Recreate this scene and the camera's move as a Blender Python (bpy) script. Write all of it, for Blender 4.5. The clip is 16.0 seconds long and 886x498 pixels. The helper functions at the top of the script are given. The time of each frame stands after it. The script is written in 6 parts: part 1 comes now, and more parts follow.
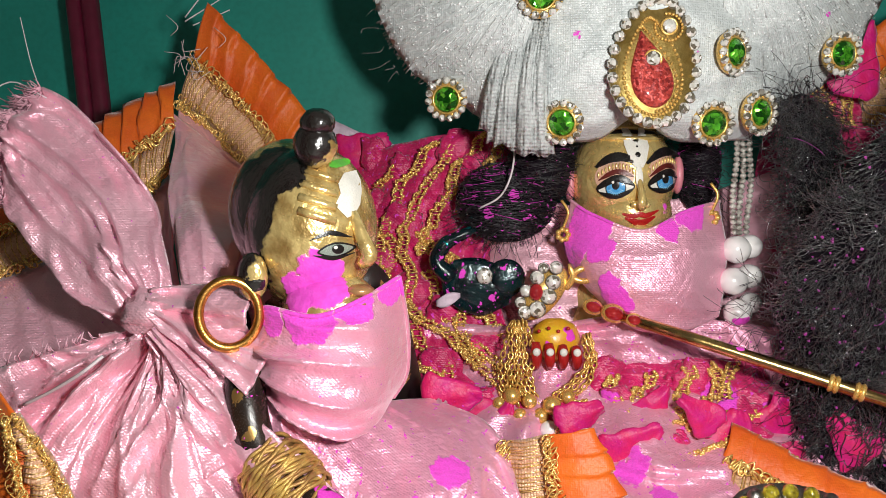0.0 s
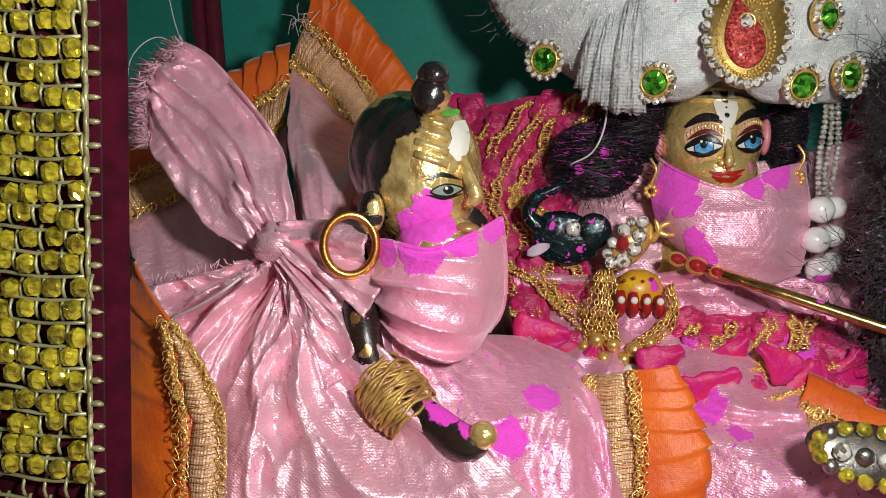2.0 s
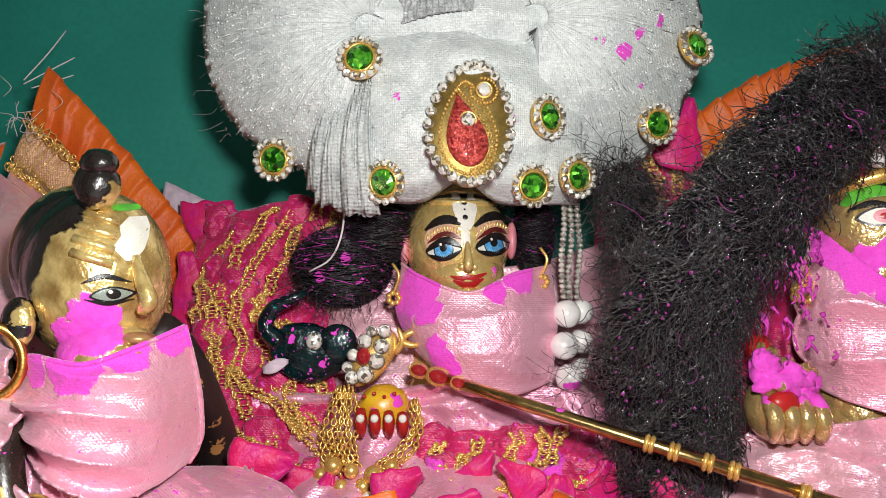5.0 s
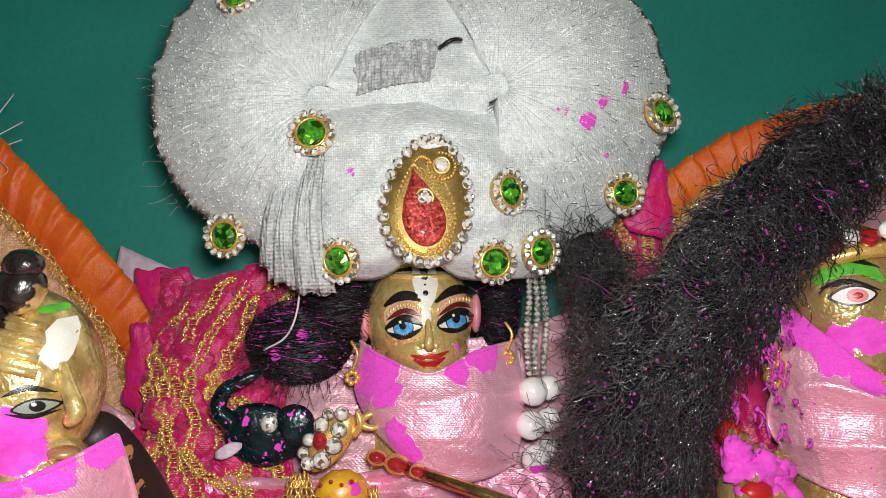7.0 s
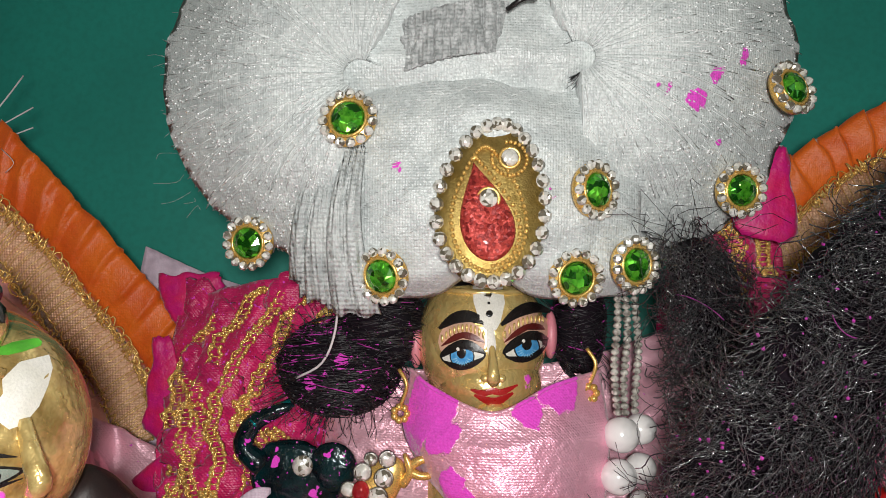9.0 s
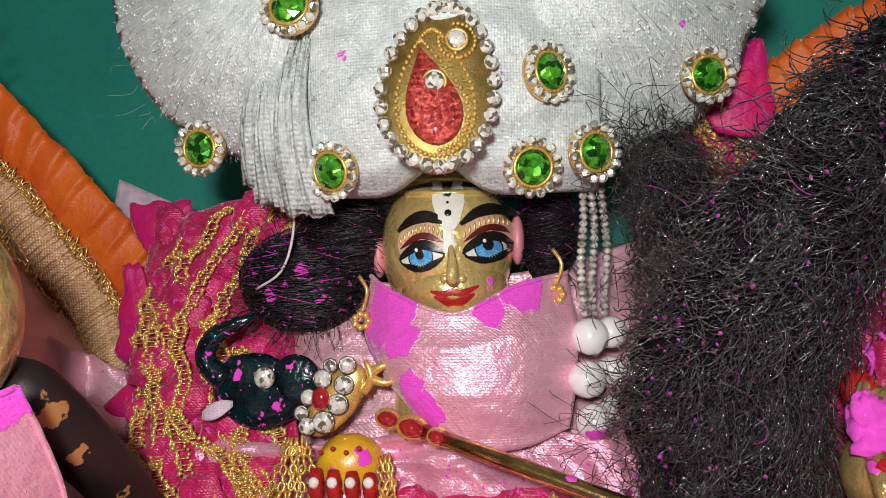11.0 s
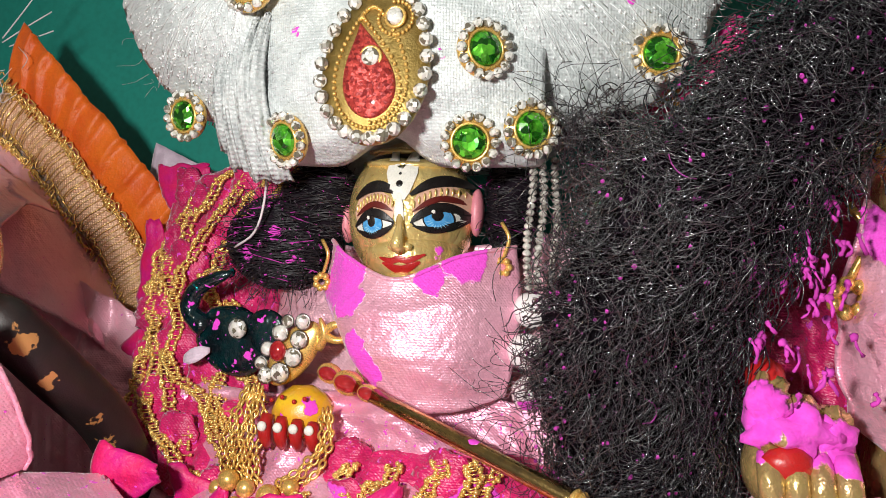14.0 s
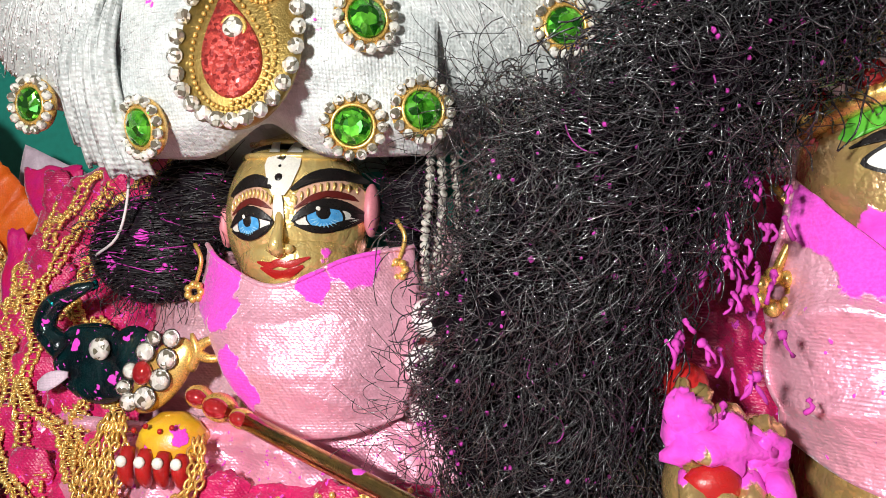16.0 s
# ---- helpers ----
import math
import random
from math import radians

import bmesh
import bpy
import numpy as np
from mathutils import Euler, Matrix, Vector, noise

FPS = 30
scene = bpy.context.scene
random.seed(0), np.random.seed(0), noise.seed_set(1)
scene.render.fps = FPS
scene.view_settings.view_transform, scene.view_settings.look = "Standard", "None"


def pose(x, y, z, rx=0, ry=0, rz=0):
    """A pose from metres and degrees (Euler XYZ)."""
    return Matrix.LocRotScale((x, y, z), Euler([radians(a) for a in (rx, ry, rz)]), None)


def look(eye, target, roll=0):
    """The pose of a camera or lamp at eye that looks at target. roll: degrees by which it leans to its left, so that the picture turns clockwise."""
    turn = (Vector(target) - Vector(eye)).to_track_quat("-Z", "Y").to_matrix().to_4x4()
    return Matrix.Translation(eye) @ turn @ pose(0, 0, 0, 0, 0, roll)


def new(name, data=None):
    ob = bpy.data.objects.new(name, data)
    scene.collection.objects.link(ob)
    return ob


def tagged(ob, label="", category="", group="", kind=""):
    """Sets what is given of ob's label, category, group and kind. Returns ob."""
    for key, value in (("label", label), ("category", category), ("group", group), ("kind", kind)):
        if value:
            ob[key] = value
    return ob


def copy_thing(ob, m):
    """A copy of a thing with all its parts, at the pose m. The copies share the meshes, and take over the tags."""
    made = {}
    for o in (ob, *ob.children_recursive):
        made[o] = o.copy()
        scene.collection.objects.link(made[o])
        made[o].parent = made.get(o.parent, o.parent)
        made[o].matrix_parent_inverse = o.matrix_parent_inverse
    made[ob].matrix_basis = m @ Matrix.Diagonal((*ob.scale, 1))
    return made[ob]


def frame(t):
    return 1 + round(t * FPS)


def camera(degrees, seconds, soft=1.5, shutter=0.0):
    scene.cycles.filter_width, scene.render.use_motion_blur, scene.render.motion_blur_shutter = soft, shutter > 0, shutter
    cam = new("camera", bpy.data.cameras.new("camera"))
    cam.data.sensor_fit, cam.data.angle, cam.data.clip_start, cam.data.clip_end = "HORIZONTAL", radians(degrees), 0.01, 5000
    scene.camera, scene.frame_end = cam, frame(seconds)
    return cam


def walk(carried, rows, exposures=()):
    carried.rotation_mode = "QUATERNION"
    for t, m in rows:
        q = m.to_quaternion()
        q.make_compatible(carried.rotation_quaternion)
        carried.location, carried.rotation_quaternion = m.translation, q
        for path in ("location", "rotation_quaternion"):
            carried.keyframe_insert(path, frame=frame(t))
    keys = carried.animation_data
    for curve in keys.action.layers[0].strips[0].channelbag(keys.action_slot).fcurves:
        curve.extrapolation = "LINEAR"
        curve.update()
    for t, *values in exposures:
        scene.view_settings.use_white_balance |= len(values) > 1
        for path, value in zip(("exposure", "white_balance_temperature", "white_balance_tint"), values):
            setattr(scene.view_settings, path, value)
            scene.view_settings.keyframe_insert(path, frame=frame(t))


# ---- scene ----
cam = camera(59.46, 16.0, soft=0.9)
PATH = [
    (0, (0.00830, 0.00479, 0.14162), (-0.0744, 1.9986, 0.0081), 0.27),
    (0.5, (0.00533, 0.00413, 0.14143), (-0.1746, 1.9902, -0.0105), 1.43),
    (1, (0.00550, -0.00286, 0.14032), (-0.2396, 1.9727, -0.0519), 1.47),
    (1.5, (0.00521, -0.00582, 0.13802), (-0.2457, 1.9691, -0.0538), 1.47),
    (2, (0.00327, -0.00903, 0.13601), (-0.2509, 1.9653, -0.0580), 1.72),
    (2.5, (0.00808, -0.01036, 0.13882), (-0.2281, 1.9681, -0.0338), 1.57),
    (3, (0.01296, -0.00758, 0.14081), (-0.1983, 1.9732, -0.0382), 1.12),
    (3.5, (0.01930, 0.00043, 0.14359), (-0.1277, 1.9882, -0.0211), 0.57),
    (4, (0.02958, 0.00848, 0.13930), (-0.0287, 2.0052, 0.0413), 0.47),
    (4.2, (0.03078, 0.00888, 0.13594), (0.0259, 2.0085, 0.0983), 0.65),
    (6.3, (0.03635, 0.00622, 0.13079), (0.1485, 1.9902, 0.3573), 0.41),
    (6.5, (0.03862, 0.00805, 0.13411), (0.1561, 1.9936, 0.3430), 0.33),
    (7, (0.03852, 0.01348, 0.14556), (0.1419, 2.0026, 0.3261), -0.01),
    (7.5, (0.03785, 0.01691, 0.15061), (0.1227, 2.0082, 0.3170), 0.27),
    (8, (0.03727, 0.02446, 0.15768), (0.0838, 2.0163, 0.3324), 1.00),
    (8.5, (0.03670, 0.03301, 0.15620), (0.0092, 2.0273, 0.3046), 1.22),
    (9, (0.03971, 0.04274, 0.15382), (-0.0266, 2.0379, 0.2763), 0.54),
    (9.5, (0.04254, 0.04620, 0.14710), (-0.0534, 2.0415, 0.2453), 0.12),
    (9.7, (0.04374, 0.04615, 0.14525), (-0.0585, 2.0405, 0.2546), -0.01),
    (11.8, (0.05865, 0.05093, 0.13554), (-0.1266, 2.0405, 0.2217), -1.53),
    (12, (0.06109, 0.05153, 0.13448), (-0.1504, 2.0386, 0.2163), -1.19),
    (12.5, (0.06581, 0.05366, 0.13372), (-0.1807, 2.0376, 0.1917), -0.22),
    (13, (0.06859, 0.05019, 0.13446), (-0.2455, 2.0238, 0.2129), 0.71),
    (13.5, (0.07657, 0.04941, 0.13603), (-0.3081, 2.0110, 0.2005), 1.75),
    (14, (0.08205, 0.04767, 0.13850), (-0.3855, 1.9921, 0.1619), 2.27),
    (14.5, (0.08690, 0.05346, 0.13859), (-0.3571, 2.0035, 0.1458), 2.25),
    (15, (0.08638, 0.05831, 0.13753), (-0.3205, 2.0163, 0.1664), 1.88),
    (15.5, (0.08671, 0.06172, 0.13660), (-0.2828, 2.0268, 0.1797), 1.57),
    (16, (0.08693, 0.06443, 0.13625), (-0.2407, 2.0360, 0.2106), 0.98),
]
walk(cam, [(t, look(eye, target, roll)) for t, eye, target, roll in PATH],
     [(0, -0.08), (1, -0.28), (2, -0.42), (3, -0.3), (4, 0.0), (7, -0.08), (8.5, -0.2), (9.5, -0.26), (12, 0.06), (14, 0.3), (16, 0.46)])

# ---- world, light, exposure ----
world = bpy.data.worlds.new("world")
scene.world = world
world.use_nodes = True
world.node_tree.nodes["Background"].inputs["Color"].default_value = (0.75, 0.85, 1.0, 1)
world.node_tree.nodes["Background"].inputs["Strength"].default_value = 0.02


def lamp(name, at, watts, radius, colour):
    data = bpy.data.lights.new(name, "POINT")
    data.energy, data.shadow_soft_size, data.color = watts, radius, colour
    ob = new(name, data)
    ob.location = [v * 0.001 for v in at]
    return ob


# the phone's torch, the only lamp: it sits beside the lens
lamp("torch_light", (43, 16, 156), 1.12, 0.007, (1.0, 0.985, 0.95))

# ---- materials (lengths in millimetres) ----


class Nodes:
    """Short hand for building a node tree."""

    def __init__(self, name):
        self.m = bpy.data.materials.new(name)
        self.m.use_nodes = True
        self.t = self.m.node_tree
        self.b = self.t.nodes["Principled BSDF"]
        g = self.add("ShaderNodeNewGeometry")
        s = self.add("ShaderNodeVectorMath")
        s.operation = "SCALE"
        s.inputs["Scale"].default_value = 1000.0
        self.link(g.outputs["Position"], s.inputs[0])
        self.pos = s.outputs[0]
        self.geo = g

    def add(self, kind):
        return self.t.nodes.new(kind)

    def link(self, a, b):
        self.t.links.new(a, b)

    def put(self, socket, v):
        if hasattr(v, "is_output"):
            self.link(v, socket)
        else:
            socket.default_value = v

    def maths(self, op, a, b=0.0, c=0.0):
        n = self.add("ShaderNodeMath")
        n.operation = op
        for k, v in enumerate((a, b, c)):
            self.put(n.inputs[k], v)
        return n.outputs[0]

    def noise(self, scale, detail=3.0, rough=0.55, vec=None):
        n = self.add("ShaderNodeTexNoise")
        self.link(vec or self.pos, n.inputs["Vector"])
        n.inputs["Scale"].default_value, n.inputs["Detail"].default_value, n.inputs["Roughness"].default_value = scale, detail, rough
        return n.outputs["Fac"]

    def wave(self, direction, scale, distort=0.0):
        n = self.add("ShaderNodeTexWave")
        n.bands_direction = direction
        self.link(self.pos, n.inputs["Vector"])
        n.inputs["Scale"].default_value, n.inputs["Distortion"].default_value = scale, distort
        n.inputs["Detail Scale"].default_value = 2.0
        return n.outputs["Fac"]

    def ramp(self, fac, lo, hi):
        n = self.add("ShaderNodeMapRange")
        n.interpolation_type = "SMOOTHSTEP"
        self.put(n.inputs[0], fac)
        n.inputs[1].default_value, n.inputs[2].default_value = lo, hi
        return n.outputs[0]

    def mix(self, fac, a, b):
        n = self.add("ShaderNodeMix")
        n.data_type = "RGBA"
        self.put(n.inputs[0], fac)
        self.put(n.inputs[6], (*a, 1) if isinstance(a, tuple) else a)
        self.put(n.inputs[7], (*b, 1) if isinstance(b, tuple) else b)
        return n.outputs[2]

    def spots(self, places, rag=0.55):
        """A mask that is 1 within ragged patches round the places (x, y, z, radius)."""
        n1 = self.add("ShaderNodeTexNoise")
        self.link(self.pos, n1.inputs["Vector"])
        n1.inputs["Scale"].default_value, n1.inputs["Detail"].default_value = 0.45, 4.0
        off = self.add("ShaderNodeVectorMath")
        off.operation = "MULTIPLY_ADD"
        self.link(n1.outputs["Color"], off.inputs[0])
        off.inputs[1].default_value = (rag * 9,) * 3
        off.inputs[2].default_value = (-rag * 4.5,) * 3
        warped = self.add("ShaderNodeVectorMath")
        self.link(self.pos, warped.inputs[0])
        self.link(off.outputs[0], warped.inputs[1])
        best = None
        for x, y, z, r in places:
            d = self.add("ShaderNodeVectorMath")
            d.operation = "DISTANCE"
            self.link(warped.outputs[0], d.inputs[0])
            d.inputs[1].default_value = (x, y, z)
            v = self.maths("DIVIDE", d.outputs["Value"], r)
            best = v if best is None else self.maths("MINIMUM", best, v)
        return self.maths("SUBTRACT", 1.0, self.ramp(best, 0.93, 1.04))

    def facets(self, scale):
        """Small cells, each a plane with a tilt of its own."""
        v = self.add("ShaderNodeTexVoronoi")
        self.link(self.pos, v.inputs["Vector"])
        v.inputs["Scale"].default_value = scale
        off, way, tilt = (self.add("ShaderNodeVectorMath") for _ in range(3))
        off.operation, way.operation, tilt.operation = "SUBTRACT", "SUBTRACT", "DOT_PRODUCT"
        self.link(self.pos, off.inputs[0])
        self.link(v.outputs["Position"], off.inputs[1])
        self.link(v.outputs["Color"], way.inputs[0])
        way.inputs[1].default_value = (0.5, 0.5, 0.5)
        self.link(off.outputs[0], tilt.inputs[0])
        self.link(way.outputs[0], tilt.inputs[1])
        return tilt.outputs["Value"], v.outputs["Color"]

    def bump(self, height, strength, distance=0.0002, under=None):
        n = self.add("ShaderNodeBump")
        n.inputs["Strength"].default_value, n.inputs["Distance"].default_value = strength, distance
        self.link(height, n.inputs["Height"])
        if under is not None:
            self.link(under, n.inputs["Normal"])
        return n.outputs["Normal"]


POWDER = (0.80, 0.07, 0.62)


def surface(name, c1, c2=None, rough=0.5, metal=0.0, grain=0.25, fine=3.0, relief=0.25, sheen=0.0, weave=None, coat=0.0,
            powder=(), dust=0.0, patch=None, spec=0.5, rough2=None, aniso=0.0, trans=0.0, mottle=0.35, glint=None, crease=0.0):
    """One procedural material: two tones mixed by noise, fine relief, optional weave, powder stains, paint and painted
    dark facets.
    """
    n = Nodes(name)
    b = n.b
    big, small = n.noise(grain), n.noise(fine, 4.0)
    col = n.mix(n.ramp(big, 0.3, 0.7), c1, c2 or tuple(v * 0.75 for v in c1))
    col = n.mix(n.maths("MULTIPLY", n.ramp(small, 0.35, 0.75), mottle), col, tuple(v * 0.6 for v in c1))
    rgh = n.maths("MULTIPLY_ADD", small, 0.25, rough - 0.12) if rough2 is None else n.maths("MULTIPLY_ADD", n.ramp(big, 0.3, 0.7), rough2 - rough, rough)
    met = metal
    nor = n.bump(small, relief)
    if crease:
        a, c = n.noise(0.10, 2.0), n.noise(0.33, 3.0)
        ridge = n.maths("ADD", n.maths("ABSOLUTE", n.maths("SUBTRACT", a, 0.5)), n.maths("MULTIPLY", n.maths("ABSOLUTE", n.maths("SUBTRACT", c, 0.5)), 0.5))
        nor = n.bump(ridge, crease, 0.004, nor)
    if glint:
        tilt, shade = n.facets(glint[0])
        nor = n.bump(tilt, glint[1], 0.0008, nor)
        # a third value darkens random cells, painting facets that miss the light
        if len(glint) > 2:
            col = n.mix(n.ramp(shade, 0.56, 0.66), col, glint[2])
    if weave:
        d1, d2, s, k = weave
        nor = n.bump(n.maths("ADD", n.wave(d1, s, 1.0), n.wave(d2, s * 0.9, 1.5)), k, 0.0001, nor)
    if patch:
        places, tone, prough, pmetal = patch
        f = n.spots(places, 0.5)
        col, rgh = n.mix(f, col, tone), n.maths("MULTIPLY_ADD", f, n.maths("SUBTRACT", prough, rgh), rgh)
        met = n.maths("MULTIPLY_ADD", f, pmetal - metal, metal)
    if powder or dust:
        f = n.spots(powder, 0.4) if powder else 0.0
        if dust:
            specks = n.ramp(n.noise(0.9, 2.0), 0.74 - 0.1 * dust, 0.77 - 0.1 * dust)
            f = n.maths("MAXIMUM", f, specks)
        col, rgh = n.mix(f, col, n.mix(n.ramp(small, 0.3, 0.7), POWDER, (0.72, 0.04, 0.52))), n.maths("MAXIMUM", rgh, n.maths("MULTIPLY", f, 0.95))
        met = n.maths("MULTIPLY", n.maths("SUBTRACT", 1.0, f), met)
        nor = n.bump(f, 0.5, 0.0003, nor)
    n.link(col, b.inputs["Base Color"])
    n.put(b.inputs["Roughness"], rgh)
    n.put(b.inputs["Metallic"], met)
    n.link(nor, b.inputs["Normal"])
    b.inputs["Specular IOR Level"].default_value = spec
    b.inputs["Sheen Weight"].default_value, b.inputs["Sheen Roughness"].default_value = sheen, 0.35
    b.inputs["Coat Weight"].default_value, b.inputs["Coat Roughness"].default_value = coat, 0.08
    b.inputs["Anisotropic"].default_value = aniso
    b.inputs["Transmission Weight"].default_value = trans
    return n.m


WALL = surface("green_wall_paint", (0.013, 0.275, 0.213), (0.011, 0.235, 0.183), rough=0.55, grain=0.03, fine=0.6, relief=0.12)
PLASTER = surface("room_plaster", (0.78, 0.76, 0.72), rough=0.8, grain=0.01, fine=0.2)
SHELF = surface("shelf_cloth", (0.35, 0.05, 0.12), rough=0.8, grain=0.05)
PINK_ARGS = dict(rough=0.37, metal=0.42, sheen=0.35, weave=("DIAGONAL", "Z", 0.8, 0.24), aniso=0.3, spec=1.0, relief=0.3, grain=0.08, mottle=0.08, crease=0.32, glint=(2.2, 0.28))
PINK = surface("pink_satin", (0.95, 0.55, 0.65), (0.87, 0.44, 0.55), dust=0.25, **PINK_ARGS)
WHITE_HEM = surface("pale_lilac_satin", (0.70, 0.55, 0.66), rough=0.4, sheen=0.4, weave=("X", "Z", 1.3, 0.3))
MAGENTA = surface("magenta_net_cloth", (0.70, 0.013, 0.15), (0.44, 0.007, 0.085), glint=(1.2, 0.5), rough=0.4, sheen=0.3, dust=0.9, weave=("DIAGONAL", "Z", 0.8, 0.4), grain=0.22, crease=0.3, spec=0.7,
                  powder=[(48, 166, 96, 5), (60, 168, 99, 4.5), (36, 166, 97, 4.5), (29, 166, 92, 4), (70, 168, 95, 4), (-5, 187, 100, 4), (3, 192, 118, 3), (-12, 196, 112, 3), (12, 178, 98, 4)])
PETAL = surface("magenta_petal_felt", (0.66, 0.008, 0.11), (0.60, 0.008, 0.20), rough=0.5, sheen=0.2, dust=0.3, crease=0.3)
ORANGE = surface("orange_taffeta", (0.80, 0.16, 0.01), (0.66, 0.09, 0.008), rough=0.5, sheen=0.3, weave=("Z", "X", 0.9, 0.10), grain=0.12, crease=0.2)
GOLD = surface("gold_metal", (0.92, 0.60, 0.18), (0.75, 0.45, 0.11), rough=0.28, metal=0.6, spec=1.0, relief=0.15)
ZARI = surface("gold_thread", (1.0, 0.70, 0.24), (0.80, 0.48, 0.12), rough=0.27, metal=0.58, spec=1.0, relief=0.2, grain=0.6)
LACE = surface("sheer_gold_lace", (0.62, 0.34, 0.20), (0.74, 0.48, 0.30), glint=(1.5, 0.5), rough=0.4, metal=0.25, grain=0.8, sheen=0.3, weave=("X", "Z", 0.6, 0.6))
TULLE = surface("white_tulle", (0.64, 0.68, 0.67), (0.52, 0.56, 0.56), rough=0.42, sheen=0.3, fine=1.6, relief=0.8, weave=("X", "Z", 0.7, 0.35), mottle=0.3, spec=1.0, glint=(2.2, 0.55),
                powder=[(76, 167, 186, 2.1), (79, 168, 190, 1.9), (70, 166, 187, 1.9), (82, 170, 179, 1.7), (28, 162, 178, 1.8), (28, 162, 174, 1.7), (24, 163, 166, 1.6), (53, 162, 171, 1.8), (84, 170, 194, 1.6)])
MAROON = surface("maroon_velvet", (0.06, 0.003, 0.012), (0.03, 0.002, 0.007), spec=0.1, rough=0.95, sheen=0.03, fine=4.0, relief=0.6)
STICK = surface("maroon_lacquer", (0.13, 0.008, 0.03), (0.09, 0.005, 0.02), rough=0.4)
BLACKHAIR = surface("black_hair", (0.018, 0.018, 0.021), (0.016, 0.012, 0.017), rough=0.24, spec=1.0, relief=0.1, coat=0.8, glint=(1.2, 0.6))
HAIRCORE = surface("matted_black_hair", (0.006, 0.005, 0.007), (0.012, 0.006, 0.011), rough=0.85, spec=0.1, relief=0.8)
DUSTYHAIR = surface("powdered_hair", (0.62, 0.05, 0.45), (0.35, 0.02, 0.25), rough=0.8)
# dark facets put the uneven sparkle of cut crystal into the colour
CRYSTAL = surface("crystal_painted_sparkle", (0.97, 0.95, 0.90), (0.8, 0.78, 0.7), rough=0.2, metal=0.25, relief=0.0, spec=1.0, coat=1.0, grain=0.9, mottle=0.2, glint=(1.3, 1.0, (0.16, 0.14, 0.10)))
# dark second tone imitates the bright and dark play within clear glass
BEAD = surface("glass_bead_painted_tones", (0.80, 0.77, 0.70), (0.14, 0.12, 0.10), grain=1.0, mottle=0.3, rough=0.08, metal=0.2, relief=0.05, coat=1.0, spec=1.0)
PEARL = surface("white_pearl", (0.85, 0.82, 0.80), (0.78, 0.76, 0.76), rough=0.22, coat=0.6, relief=0.05, mottle=0.05, powder=[(67, 177, 115, 1.8)])
# bright and dark greens paint the sparkle of cut facets
GREEN = surface("green_stone_painted_sparkle", (0.22, 0.88, 0.06), (0.03, 0.34, 0.015), rough=0.2, metal=0.65, grain=0.8, mottle=0.3, fine=1.4, glint=(0.9, 1.0, (0.008, 0.11, 0.005)), coat=1.0, relief=0.0)
REDSTONE = surface("red_glass_stone", (0.50, 0.02, 0.02), (0.30, 0.01, 0.02), rough=0.07, coat=1.0, relief=0.0, metal=0.3)
# dark cells paint the unlit flecks of its glitter
CORAL = surface("coral_glitter_stone", (0.72, 0.10, 0.08), (0.42, 0.035, 0.03), glint=(2.0, 1.0, (0.26, 0.02, 0.02)), grain=0.8, rough=0.3, coat=0.2, fine=3.0, relief=0.9, metal=0.3)
# near-black second tone paints the dark reflections of glassy yellow
YELLOWBEAD = surface("yellow_glass_bead", (0.90, 0.76, 0.05), (0.14, 0.10, 0.005), rough=0.10, metal=0.45, coat=1.0, grain=0.55, mottle=0.6, fine=1.0, glint=(0.9, 1.0))
PALETHREAD = surface("pale_gold_thread", (0.50, 0.48, 0.26), (0.3, 0.28, 0.12), rough=0.4, metal=0.4)
# near-white, so that small flecks read as glints on the tulle
SPARKLE = surface("painted_sparkle", (0.95, 0.96, 0.95), (0.85, 0.87, 0.87), rough=0.25, metal=0.1, spec=1.0, coat=0.8, relief=0.0)
THREAD = surface("white_thread", (0.75, 0.68, 0.70), rough=0.6)
PEACOCK = surface("peacock_enamel", (0.003, 0.006, 0.009), (0.003, 0.03, 0.034), rough=0.14, coat=0.4, metal=0.3, dust=0.95, crease=0.3, powder=[(5.5, 182.5, 124, 0.9), (12.5, 182.5, 118.5, 1.1), (2.6, 182.5, 119.5, 1.2), (15, 182, 125.5, 0.8), (9, 182.5, 116.6, 0.7), (0.5, 181.5, 128, 0.6)])
TEAL = surface("teal_foil", (0.01, 0.30, 0.32), rough=0.15, metal=0.8)
SILVER = surface("tarnished_silver", (0.45, 0.43, 0.40), (0.2, 0.19, 0.17), rough=0.3, metal=1.0, relief=0.5)
BRASS_ARGS = dict(rough=0.24, metal=0.62, coat=0.5, spec=1.0, mottle=0.15, relief=0.3, fine=0.5, grain=0.3, crease=0.3)
BRASS = (1.0, 0.76, 0.30)
# paler than the tulle, so single threads read as glints
GLINT = surface("shiny_net_thread", (0.85, 0.88, 0.87), rough=0.25, metal=0.0, spec=1.0, relief=0.1, mottle=0.1)
TAIL = surface("grey_white_tulle", (0.58, 0.61, 0.60), (0.42, 0.45, 0.45), rough=0.45, weave=("X", "Z", 0.45, 0.9), glint=(1.6, 0.7), spec=0.7)

# ---- builders (all lengths in millimetres) ----


def thing(name, label, category, at=(0, 0, 0), group="", kind=""):
    ob = new(name)
    ob.empty_display_size = 0.005
    ob.location = [v * 0.001 for v in at]
    return tagged(ob, label, category, group, kind)


def finish(name, bm, mats):
    me = bpy.data.meshes.new(name)
    bmesh.ops.recalc_face_normals(bm, faces=bm.faces)
    bm.to_mesh(me)
    bm.free()
    me.transform(Matrix.Scale(0.001, 4))
    for m in mats if isinstance(mats, (list, tuple)) else [mats]:
        me.materials.append(m)
    me.polygons.foreach_set("use_smooth", [True] * len(me.polygons))
    return me


